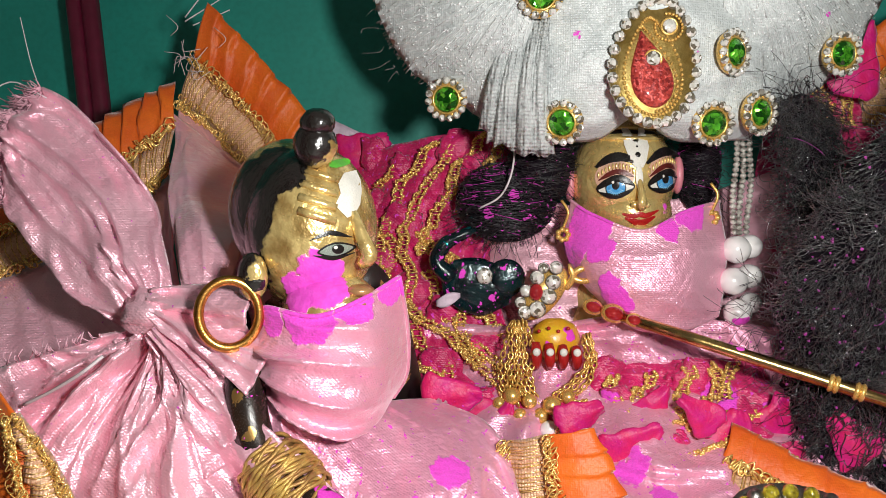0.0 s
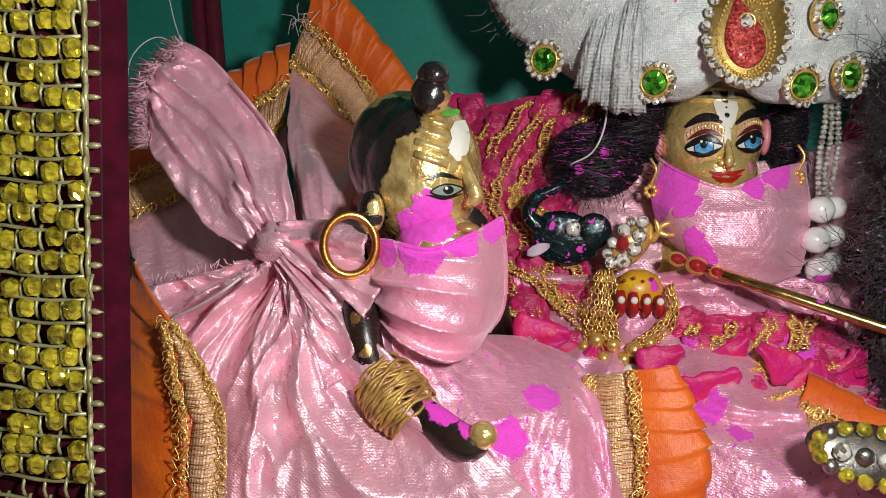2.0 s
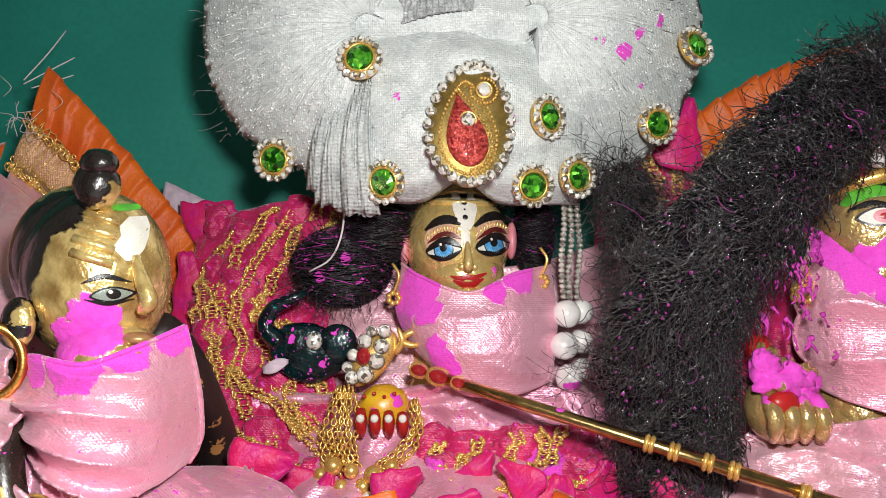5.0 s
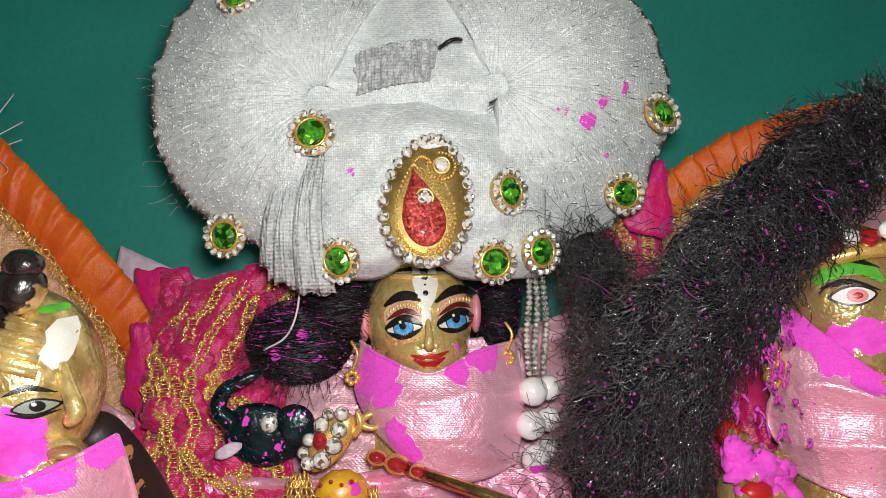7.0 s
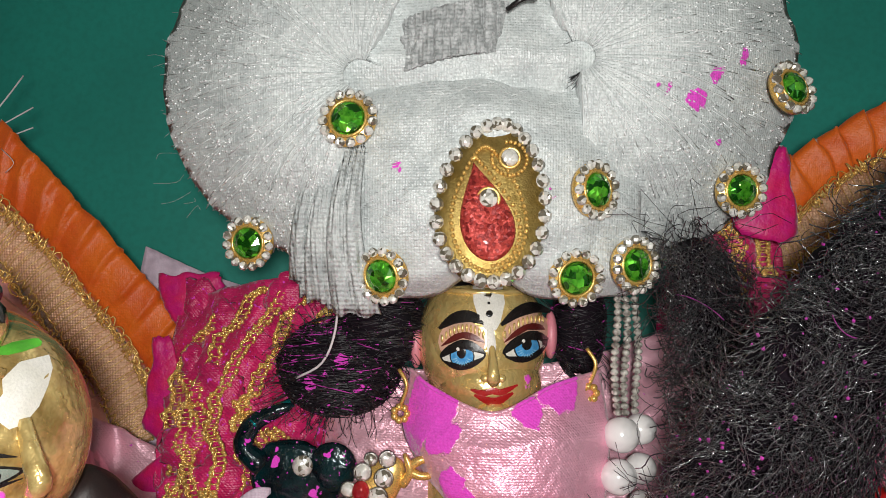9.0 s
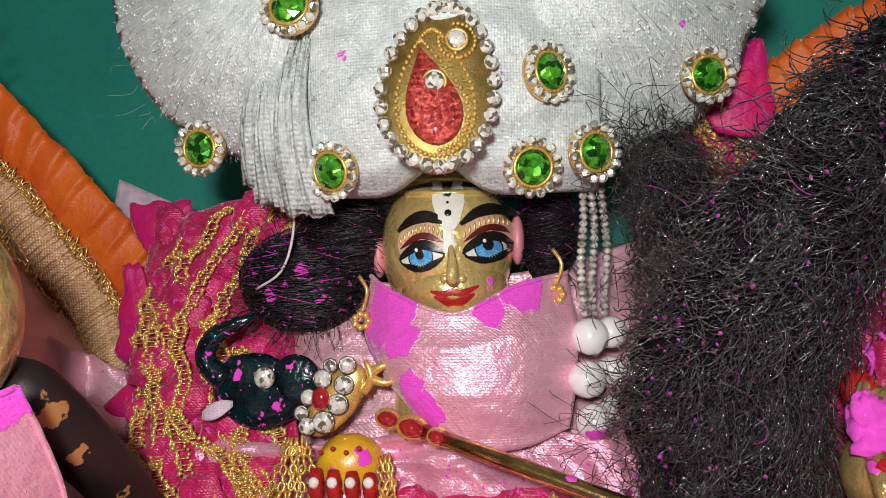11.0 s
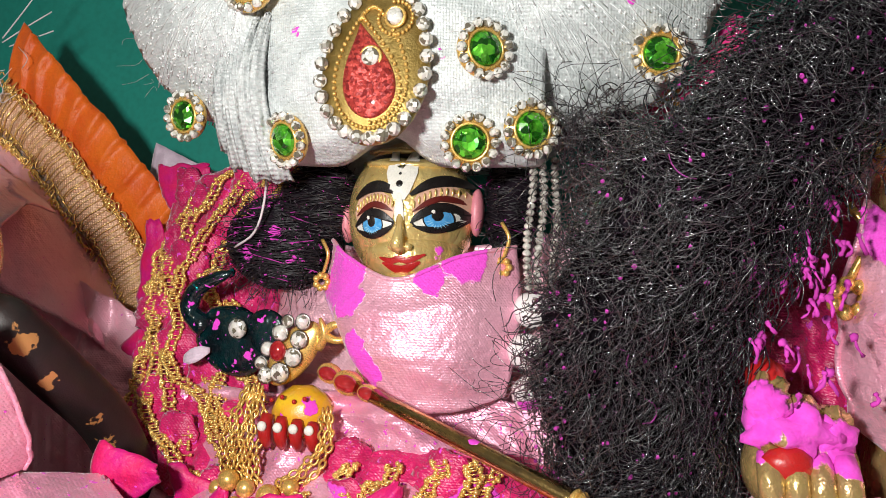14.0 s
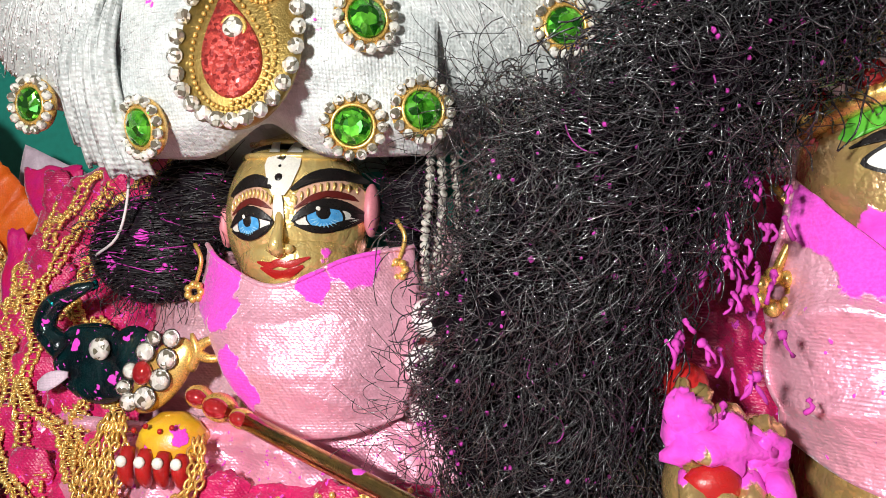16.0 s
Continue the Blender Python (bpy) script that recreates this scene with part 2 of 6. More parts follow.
def part(name, bm, mats, parent, label=""):
    """Links a bmesh, given in the place's millimetres, as one mesh under a thing or a part."""
    ob = new(name, finish(name, bm, mats))
    ob.parent = parent
    ob.matrix_parent_inverse = Matrix.Translation(-parent.location) if parent.parent is None else Matrix()
    return tagged(ob, label)


def solo(name, bm, mats, label, category, group="", kind=""):
    return tagged(new(name, finish(name, bm, mats)), label, category, group, kind)


def ball(bm, c, r, seg=16, rings=10, mat=0, turn=None, lump=0.0):
    """An ellipsoid; lump: how uneven it is."""
    r = r if isinstance(r, (tuple, list)) else (r, r, r)
    c = Vector(c)
    turn = turn or Matrix.Identity(3)

    def at(i, j):
        a, p = 2 * math.pi * i / seg, math.pi * j / rings
        v = Vector((math.sin(p) * math.cos(a), math.sin(p) * math.sin(a), math.cos(p)))
        k = 1 + lump * noise.noise(v * 2.3 + c * 0.3)
        return bm.verts.new(c + turn @ Vector([v[n] * r[n] * k for n in range(3)]))

    top, end = at(0, 0), at(0, rings)
    rows = [[at(i, j) for i in range(seg)] for j in range(1, rings)]
    for i in range(seg):
        k = (i + 1) % seg
        faces = [bm.faces.new((top, rows[0][i], rows[0][k])), bm.faces.new((end, rows[-1][k], rows[-1][i]))]
        faces += [bm.faces.new((a[i], b[i], b[k], a[k])) for a, b in zip(rows, rows[1:])]
        for f in faces:
            f.material_index = mat


def smooth_line(pts, n):
    """n + 1 points on a Catmull-Rom curve through pts."""
    p = [Vector(v) for v in pts]
    p = [2 * p[0] - p[1]] + p + [2 * p[-1] - p[-2]]
    out = []
    for k in range(n + 1):
        s = k / n * (len(p) - 3)
        i = min(int(s), len(p) - 4)
        t = s - i
        a, b, c, d = p[i:i + 4]
        out.append(0.5 * (2 * b + (c - a) * t + (2 * a - 5 * b + 4 * c - d) * t * t + (3 * b - a - 3 * c + d) * t ** 3))
    return out


def tube(bm, pts, r, sides=6, mat=0, closed=False, flat=1.0):
    """A swept tube; r is a number or one radius a point."""
    pts = [Vector(p) for p in pts]
    n = len(pts)
    rad = r if isinstance(r, (list, tuple)) else [r] * n
    rows = []
    up = Vector((0.13, -0.9, 0.41)).normalized()
    for k, p in enumerate(pts):
        d = pts[(k + 1) % n] - pts[k - 1] if closed else pts[min(k + 1, n - 1)] - pts[max(k - 1, 0)]
        d = d.normalized() if d.length > 1e-9 else Vector((1, 0, 0))
        side = d.cross(up)
        side = side.normalized() if side.length > 1e-4 else Vector((1, 0, 0))
        over = side.cross(d)
        rows.append([bm.verts.new(p + rad[k] * (math.cos(a) * side + flat * math.sin(a) * over)) for a in (2 * math.pi * i / sides for i in range(sides))])
    pairs = list(zip(rows, rows[1:] + rows[:1])) if closed else list(zip(rows, rows[1:]))
    for a, b in pairs:
        for i in range(sides):
            k = (i + 1) % sides
            bm.faces.new((a[i], a[k], b[k], b[i])).material_index = mat
    if not closed:
        bm.faces.new(rows[0]).material_index = mat
        bm.faces.new(rows[-1][::-1]).material_index = mat


def sheet(bm, f, nu, nv, thick=0.5, mat=0):
    """A cloth with real thickness: f(u, v) gives its front, u and v from 0 to 1."""
    p = [[Vector(f(i / nu, j / nv)) for j in range(nv + 1)] for i in range(nu + 1)]
    front, back = [], []
    for i in range(nu + 1):
        fr, ba = [], []
        for j in range(nv + 1):
            du = p[min(i + 1, nu)][j] - p[max(i - 1, 0)][j]
            dv = p[i][min(j + 1, nv)] - p[i][max(j - 1, 0)]
            nrm = du.cross(dv)
            nrm = nrm.normalized() if nrm.length > 1e-9 else Vector((0, -1, 0))
            if nrm.y > 0:
                nrm = -nrm
            fr.append(bm.verts.new(p[i][j]))
            ba.append(bm.verts.new(p[i][j] - nrm * thick))
        front.append(fr)
        back.append(ba)
    faces = []
    for i in range(nu):
        for j in range(nv):
            faces.append(bm.faces.new((front[i][j], front[i + 1][j], front[i + 1][j + 1], front[i][j + 1])))
            faces.append(bm.faces.new((back[i][j], back[i][j + 1], back[i + 1][j + 1], back[i + 1][j])))
        for j in (0, nv):
            faces.append(bm.faces.new((front[i][j], front[i + 1][j], back[i + 1][j], back[i][j])))
    for j in range(nv):
        for i in (0, nu):
            faces.append(bm.faces.new((front[i][j], front[i][j + 1], back[i][j + 1], back[i][j])))
    for g in faces:
        g.material_index = mat


def net(rows):
    """A smooth surface through a small net of points: rows run along v, the list along u."""
    def f(u, v):
        col = [smooth_at(r, v) for r in rows]
        return smooth_at(col, u)
    return f


def smooth_at(pts, s):
    p = [Vector(v) for v in pts]
    if len(p) == 1:
        return p[0]
    p = [2 * p[0] - p[1]] + p + [2 * p[-1] - p[-2]]
    s = max(0.0, min(1.0, s)) * (len(p) - 3)
    i = min(int(s), len(p) - 4)
    t = s - i
    a, b, c, d = p[i:i + 4]
    return 0.5 * (2 * b + (c - a) * t + (2 * a - 5 * b + 4 * c - d) * t * t + (3 * b - a - 3 * c + d) * t ** 3)


def ridged(v):
    """Sharp-crested cloth noise from 0 to 1."""
    return 1 - abs(noise.noise(v)) * 2


def crumple(f, amp, size, seed=0.0, stretch=(1, 1)):
    """Folds on a surface: crests of two sizes, stretched along u or v."""
    def g(u, v):
        p = f(u, v)
        q = Vector((u * stretch[0], v * stretch[1], seed)) * size
        q += Vector((noise.noise(q * 0.7), noise.noise(q * 0.7 + Vector((5, 2, 1))), 0)) * 0.6
        h = 0.7 * ridged(q) + 0.3 * ridged(q * 2.3 + Vector((3, 1, 7))) + 0.08 * ridged(q * 5.1)
        return p + Vector((0.12, -1, 0.18)) * amp * (h - 0.5)
    return g


def rays(f, amp, count, seed=0.0, along="u", fade=0.15):
    """Folds that run along one way of the surface, as from a knot or a gathered edge."""
    def g(u, v):
        p = f(u, v)
        s, t = (v, u) if along == "u" else (u, v)
        w = s * count + 1.3 * noise.noise(Vector((s * 3, t * 2, seed)))
        h = abs((w % 1) - 0.5) * 2
        h = h * h * (3 - 2 * h)
        k = 0.45 + 0.55 * noise.noise(Vector((math.floor(w) * 1.7, t * 2.5, seed + 4)))
        return p + Vector((0, -1, 0.1)) * amp * k * h * min(1, (t + 0.05) / fade)
    return g


def pleated(inner, outer, count, deep, seed=0.0):
    """A pleated band between two lines; overlapping knife pleats."""
    def f(u, v):
        a, b = smooth_at(inner, u), smooth_at(outer, u)
        w = u * count + 0.35 * noise.noise(Vector((u * count * 0.8, v * 2, seed))) + 0.12 * v
        saw = w % 1
        lift = (saw ** 1.5 if saw < 0.86 else (1 - saw) / 0.14) * deep
        p = a.lerp(b, v)
        way = (b - a).normalized()
        rim = 0.7 * noise.noise(Vector((w * 1.1, 3, seed))) + 0.6 * (saw - 0.5)
        return p + way * rim * v ** 3 + Vector((0, -1, 0)) * (lift * (0.35 + 0.65 * v) + 1.2 * math.sin(math.pi * v))
    return f


def zigzag(bm, a, b, count, r=0.22, mat=0, lift=0.6, jitter=0.35):
    """Gold stitches from line a to line b, side by side."""
    for k in range(count):
        u = (k + 0.5) / count
        p, q = smooth_at(a, u), smooth_at(b, min(1, u + 0.4 / count))
        j = Vector((random.uniform(-jitter, jitter), -lift, random.uniform(-jitter, jitter)))
        m = (p + q) / 2 + Vector((0, -lift * 1.6, 0))
        tube(bm, [p + j, m + j, q + j], r * random.uniform(0.7, 1.2), 4, mat)


def beaded(bm, line, n, r, mat=0, jitter=0.0, seg=6, rings=4, lift=0.5):
    """Small beads or metal coils along a line."""
    for p in smooth_line(line, n):
        j = Vector([random.uniform(-jitter, jitter) for _ in range(3)])
        ball(bm, p + j + Vector((0, -lift, 0)), r * random.uniform(0.75, 1.2), seg, rings, mat)


def coil(bm, line, turns, radius, r, mat=0, lift=0.5, wobble=0.4):
    """A crinkled metal thread that winds along a line."""
    n = turns * 7
    base = smooth_line(line, n)
    pts = []
    for k, p in enumerate(base):
        a = 2 * math.pi * k / 7
        w = radius * (1 + wobble * noise.noise(p * 0.8))
        pts.append(p + Vector((w * math.cos(a), -lift - abs(w) * (0.6 + 0.4 * math.sin(a)), w * math.sin(a * 1.13))))
    tube(bm, pts, r, 4, mat)


def on_front(c, r, x, z, lift=0.15):
    """The point of an ellipsoid's front (towards -y) at x, z."""
    k = 1 - ((x - c[0]) / r[0]) ** 2 - ((z - c[2]) / r[2]) ** 2
    return Vector((x, c[1] - r[1] * math.sqrt(max(k, 0.02)) - lift, z))


def daub(bm, c, r, outline, mat, lift=0.15):
    """A painted patch on an ellipsoid's front: a closed outline in x, z."""
    n = len(outline)
    mx, mz = sum(p[0] for p in outline) / n, sum(p[1] for p in outline) / n
    rows = []
    for k in (1.0, 0.66, 0.33):
        rows.append([bm.verts.new(on_front(c, r, mx + (x - mx) * k, mz + (z - mz) * k, lift if k < 1 else lift * 0.88)) for x, z in outline])
    mid = bm.verts.new(on_front(c, r, mx, mz, lift))
    for a, b in zip(rows, rows[1:]):
        for i in range(n):
            bm.faces.new((a[i], a[(i + 1) % n], b[(i + 1) % n], b[i])).material_index = mat
    for i in range(n):
        bm.faces.new((rows[-1][i], rows[-1][(i + 1) % n], mid)).material_index = mat


def oval(cx, cz, rx, rz, n=18, turn=0.0, pinch=0.0):
    """An oval outline; pinch draws its ends to points, as an almond."""
    out = []
    for k in range(n):
        a = 2 * math.pi * k / n
        x, z = rx * math.cos(a), rz * math.sin(a) * (1 - pinch * abs(math.cos(a)) ** 2)
        t = radians(turn)
        out.append((cx + x * math.cos(t) - z * math.sin(t), cz + x * math.sin(t) + z * math.cos(t)))
    return out


def stripe(pts, w):
    """An outline round a curved stroke that tapers to both ends."""
    line = smooth_line([(x, 0, z) for x, z in pts], 10)
    a, b = [], []
    for k, p in enumerate(line):
        d = line[min(k + 1, 10)] - line[max(k - 1, 0)]
        s = Vector((-d.z, 0, d.x)).normalized() * w * (0.25 + 0.75 * math.sin(math.pi * k / 10))
        a.append((p.x + s.x, p.z + s.z))
        b.append((p.x - s.x, p.z - s.z))
    return a + b[::-1]


# ---- the shrine and the room round it ----
def slab(name, lo, hi, mat, label, category):
    bm = bmesh.new()
    bmesh.ops.create_cube(bm, size=1)
    for v in bm.verts:
        v.co = Vector([lo[n] + (v.co[n] + 0.5) * (hi[n] - lo[n]) for n in range(3)])
    ob = tagged(new(name, finish(name, bm, mat)), label, category, kind="structure")
    ob.data.polygons.foreach_set("use_smooth", [False] * 6)
    return ob


slab("wall_back", (-480, 242, -12), (480, 262, 620), WALL, "smooth teal green painted wall behind the idols", "wall")
slab("floor", (-480, -620, -40), (480, 242, -12), PLASTER, "plain plaster floor of the room", "floor")
slab("shrine_shelf", (-420, 20, -12), (420, 241.5, 0), SHELF, "dark crimson cloth-covered shelf under the idols", "shelf")
slab("wall_left", (-500, -620, -12), (-480, 262, 620), PLASTER, "plain plaster side wall of the room", "wall")
slab("wall_right", (480, -620, -12), (500, 262, 620), PLASTER, "plain plaster side wall of the room", "wall")
slab("wall_front", (-500, -640, -12), (500, -620, 620), PLASTER, "plain plaster wall behind the viewer", "wall")
slab("ceiling", (-500, -640, 620), (500, 262, 640), PLASTER, "plain plaster ceiling of the room", "ceiling")

# ---- throne: bead-covered post and lacquered struts ----
def throne_post():
    root = thing("throne_post", "maroon velvet throne post covered with rows of yellow beads", "post", (-62, 92, 0))
    bm = bmesh.new()
    sheet(bm, lambda u, v: (-50.2 - 24 * u, 90 - 3.0 * math.sin(math.pi * min(1, u * 5 + 0.02) / 2), v * 230), 14, 40, 14)
    part("velvet_core", bm, MAROON, root)
    bm = bmesh.new()
    sheet(bm, lambda u, v: (-52.6 - 21.4 * u, 86.4, v * 230), 2, 40, 1.2)
    part("backing_band", bm, MAROON, root)
    threads, rim = bmesh.new(), bmesh.new()
    bead = bmesh.new()
    ball(bead, (0, 0, 0), (1.5, 1.2, 1.35), 8, 6, lump=0.35)
    shared = finish("bead", bead, YELLOWBEAD)
    shared.polygons.foreach_set("use_smooth", [False] * len(shared.polygons))
    for row in range(40):
        z = 70 + row * 3.1
        for k in range(6):
            x = -54.9 - k * 3.2 - (row % 2) * 0.7 + random.uniform(-0.7, 0.7)
            zz = z + random.uniform(-0.5, 0.5)
            if z > 92 and z < 178:
                ob = new("bead", shared)
                ob.parent = root
                ob.location = Vector((x + 62, 85.0 - 92, zz)) * 0.001
            tube(threads, smooth_line([(x + 1.4, 85.6, zz - 1.7), (x + 1.55, 84.7, zz), (x + 1.4, 85.6, zz + 1.7)], 4), 0.25, 5)
        ball(rim, (-52.4, 85.2, z), (1.1, 0.6, 0.42), 6, 4, lump=0.4)
        tube(threads, [(-53.4, 85.4, z - 1.6), (-53.2, 84.9, z), (-53.4, 85.4, z + 1.6)], 0.35, 5)
        tube(threads, smooth_line([(-54, 85.4, z + 1.5), (-60, 85.0, z + 1.2), (-66, 85.2, z + 1.7), (-73, 85.4, z + 1.5)], 8), 0.28, 5)
    part("thread_mesh", threads, PALETHREAD, root, "pale gold thread mesh").update_tag()
    part("picot_edge", rim, PALETHREAD, root)
    root.location.x -= 0.0024


throne_post()


def strut(a, b, w, label):
    root = thing("throne_strut", label, "strut", (a[0], a[1], 0))
    bm = bmesh.new()
    d = Vector(b) - Vector(a)
    side = Vector((w, 0, 0))
    tube(bm, [Vector(a) - side * 0.45, Vector(a).lerp(Vector(b), 0.5) - side * 0.45, Vector(b) - side * 0.45], w * 0.5, 8)
    part("dark_rail", bm, STICK, root)
    bm = bmesh.new()
    tube(bm, [Vector(a) + side * 0.4, Vector(a).lerp(Vector(b), 0.5) + side * 0.4, Vector(b) + side * 0.4], w * 0.52, 8)
    part("red_rail", bm, STICK, root)


strut((-88, 230, 0), (-112, 230, 260), 5.2, "maroon lacquered double throne strut leaning against the wall")

# ---- pleated collars of orange taffeta and gold lace ----


def collar(name, label, outer, mid, inner, pleats, satin=None, seed=0.0, stitches=60, deep=2.2, gauge=1.0):
    """outer: the orange rim; mid: where lace meets orange; inner: the lace's inner edge; satin: the pink inside."""
    base = Vector(inner[len(inner) // 2])
    root = thing(name, label, "collar", (base.x, base.y, 0))
    bm = bmesh.new()
    sheet(bm, pleated(mid, outer, pleats, deep, seed), pleats * 12, 7, 0.5)
    part("pleated_rim", bm, ORANGE, root, "orange pleated taffeta rim")
    bm = bmesh.new()
    sheet(bm, pleated(inner, mid, pleats, 0.8, seed + 2), pleats * 6, 5, 0.4)
    part("lace_band", bm, LACE, root, "sheer gold lace band")
    bm = bmesh.new()
    w = gauge
    coil(bm, mid, stitches, 1.0 * w, 0.22 * w, lift=1.6, wobble=0.9)
    coil(bm, [Vector(m).lerp(Vector(n), 0.1) for m, n in zip(mid, outer)], stitches // 2, 0.8 * w, 0.18 * w, lift=2.0, wobble=0.9)
    beaded(bm, mid, stitches, 0.5 * w, jitter=0.6, lift=2.2)
    coil(bm, inner, stitches, 1.0 * w, 0.22 * w, lift=1.4, wobble=0.9)
    beaded(bm, inner, stitches, 0.48 * w, jitter=0.7, lift=1.8)
    coil(bm, [Vector(m).lerp(Vector(n), 0.18) for m, n in zip(inner, mid)], stitches // 2, 0.6 * w, 0.2 * w, lift=1.2)
    zigzag(bm, inner, mid, stitches, 0.11 * w, lift=0.9, jitter=0.4)
    part("gold_stitching", bm, ZARI, root, "gold thread stitching")
    if satin:
        bm = bmesh.new()
        sheet(bm, rays(lambda u, v: smooth_at(inner, u).lerp(smooth_at(satin, u), v) + Vector((0, 1.0 - 2.0 * math.sin(math.pi * v), 0)), 1.6, 9, seed, "v"), 70, 16, 0.5)
        part("satin_lining", bm, PINK, root, "pink satin lining")
    return root


collar("pleated_collar", "orange pleated collar with gold lace behind brass idol",
       [(-60, 203, 191), (-47, 205, 177), (-35.5, 210, 163), (-25, 216, 147), (-22, 218, 130)],
       [(-64, 203, 176), (-53, 206, 166), (-43, 210, 153), (-33, 216, 137), (-30, 218, 122)],
       [(-68, 203, 165), (-59, 205, 158), (-51, 209, 146), (-42, 214, 130), (-38, 217, 116)], 12,
       [(-56, 175, 140), (-52, 180, 134), (-44, 188, 126), (-33, 196, 118), (-31, 203, 108)], 1.0)
collar("pleated_collar", "orange pleated collar with gold lace, folded back beside throne post",
       [(-66, 196, 170), (-77, 191, 163), (-89, 183, 153), (-103, 168, 140)],
       [(-64, 190, 158), (-74, 182, 148), (-85, 174, 138.5), (-98, 163, 130)],
       [(-64, 186, 147), (-71, 178, 137.5), (-81, 170, 130), (-94, 160, 123)], 9,
       [(-54, 165, 122), (-58, 158, 114), (-64, 150, 106), (-74, 142, 96)], 4.0, 46)
collar("pleated_hem", "orange pleated hem with gold lace on pink skirt",
       [(-72, 125, 119), (-72, 120, 108), (-70, 115, 94), (-69, 108, 66)],
       [(-58, 112, 110), (-55.5, 110.5, 102), (-52.8, 108.5, 91), (-51.5, 103, 66)],
       [(-57, 112, 110.5), (-51.5, 113, 101.5), (-47.2, 110.5, 91), (-46, 103, 66)], 5, None, 7.0, 60, 0.9, 0.62)
collar("pleated_collar", "dark orange pleated collar with gold lace behind hair",
       [(91, 212, 163), (102, 211, 179), (118, 209, 191), (134, 207, 198), (156, 205, 203), (180, 204, 200)],
       [(97, 212, 158), (108, 211, 170), (121, 209, 181), (135, 207, 187), (154, 205, 191), (174, 204, 188)],
       [(101, 212, 152), (112, 211, 163), (124, 209, 172), (136, 207, 177), (152, 205, 180), (168, 204, 178)], 17,
       [(112, 205, 130), (118, 205, 138), (126, 204, 146), (136, 203, 150), (148, 202, 152), (158, 200, 150)], 9.0, 70)
collar("pleated_hem", "orange pleated hem with gold lace dusted with powder",
       [(30, 141, 101), (33.5, 139, 93), (36, 137, 86), (35, 134, 70)],
       [(21, 143, 99), (22, 140, 91), (23, 137, 82), (22, 133, 68)],
       [(13.5, 147, 96.5), (12, 143, 89), (12, 138, 80), (12, 133, 66)], 6, None, 11.0, 44, 0.8, 0.75)
collar("pleated_hem", "orange pleated hem of a skirt below the flute",
       [(60, 160, 97), (72, 153, 92), (86, 146, 87), (100, 140, 80)],
       [(57, 156, 91), (68, 149, 87), (82, 142, 82), (95, 136, 75)],
       [(54, 152, 85), (64, 145, 82), (78, 138, 77), (90, 132, 70)], 7, None, 13.0, 40, 1.0)

# ---- the three idols ----
DARKPATCH = [(-31, 134, 140, 9.5), (-26, 131, 148, 7.5), (-19.5, 129, 151, 5), (-32, 133, 130, 7), (-17, 130, 156.5, 7), (-27.5, 127.5, 127.5, 1.7)]
LEFT_BRASS = surface("brass_with_dark_paint", BRASS, (0.50, 0.32, 0.10), patch=(DARKPATCH, (0.012, 0.009, 0.008), 0.25, 0.1),
                     powder=[(-16, 128, 128.5, 4.8), (-21, 128, 126, 4.0)], **BRASS_ARGS)
CENTRE_BRASS = surface("bright_brass", (1.0, 0.78, 0.31), (0.92, 0.64, 0.22), powder=[(52.5, 176, 139.5, 3.2), (34, 177, 135, 2.6)], **BRASS_ARGS)
DARK_ARM = surface("dark_paint_with_powder", (0.016, 0.011, 0.010), (0.03, 0.018, 0.012), rough=0.25, powder=[(-12, 119, 98, 4.6), (-7, 117, 95.5, 3.4), (-16, 122, 99, 3)], dust=0.4,
                   patch=([(-30, 125, 110, 1.6), (-27, 124, 104, 1.2)], (0.5, 0.3, 0.1), 0.3, 0.8))
PAINT_LIP = surface("worn_lip_paint", (0.45, 0.16, 0.10), (0.5, 0.3, 0.12), rough=0.3, metal=0.4)
PAINT_MAROON = surface("maroon_paint", (0.13, 0.015, 0.012), rough=0.35)
PAINT_WHITE = surface("white_paint", (0.80, 0.78, 0.72), (0.7, 0.68, 0.6), rough=0.45, relief=0.4)
PAINT_BLACK = surface("black_paint", (0.012, 0.010, 0.010), rough=0.3)
PAINT_BLUE = surface("blue_paint", (0.05, 0.28, 0.62), (0.12, 0.42, 0.75), rough=0.2, coat=0.6, grain=1.5)
PAINT_EYE = surface("worn_grey_green_paint", (0.34, 0.40, 0.35), (0.2, 0.25, 0.2), rough=0.25, metal=0.3)
PAINT_SKY = surface("pale_blue_paint", (0.30, 0.60, 0.80), rough=0.25, coat=0.6)
PAINT_RED = surface("red_paint", (0.45, 0.015, 0.015), rough=0.3)
PAINT_PEACH = surface("peach_paint", (0.70, 0.42, 0.30), rough=0.4)
PAINT_PINK = surface("pink_paint", (0.72, 0.25, 0.30), (0.6, 0.2, 0.25), rough=0.4, dust=0.5)
PAINT_GREEN = surface("green_paint", (0.10, 0.45, 0.04), rough=0.35)
PAINT_YELLOW = surface("yellow_paint", (0.80, 0.50, 0.02), (0.7, 0.3, 0.02), rough=0.3, coat=0.5, powder=[(29.6, 173, 112.5, 2.0), (24, 173, 109.5, 0.9)])
LACQUER = surface("chipped_dark_lacquer", (0.010, 0.006, 0.006), (0.018, 0.008, 0.007), rough=0.5,
                  patch=([(-8, 154.5, 116.5, 1.7), (-7.2, 164.5, 109.5, 1.9), (-7.4, 167.5, 105.5, 1.6), (-6.8, 168.5, 102.5, 1.7), (-9.5, 150, 123, 2.4)], (0.55, 0.26, 0.09), 0.4, 0.4))


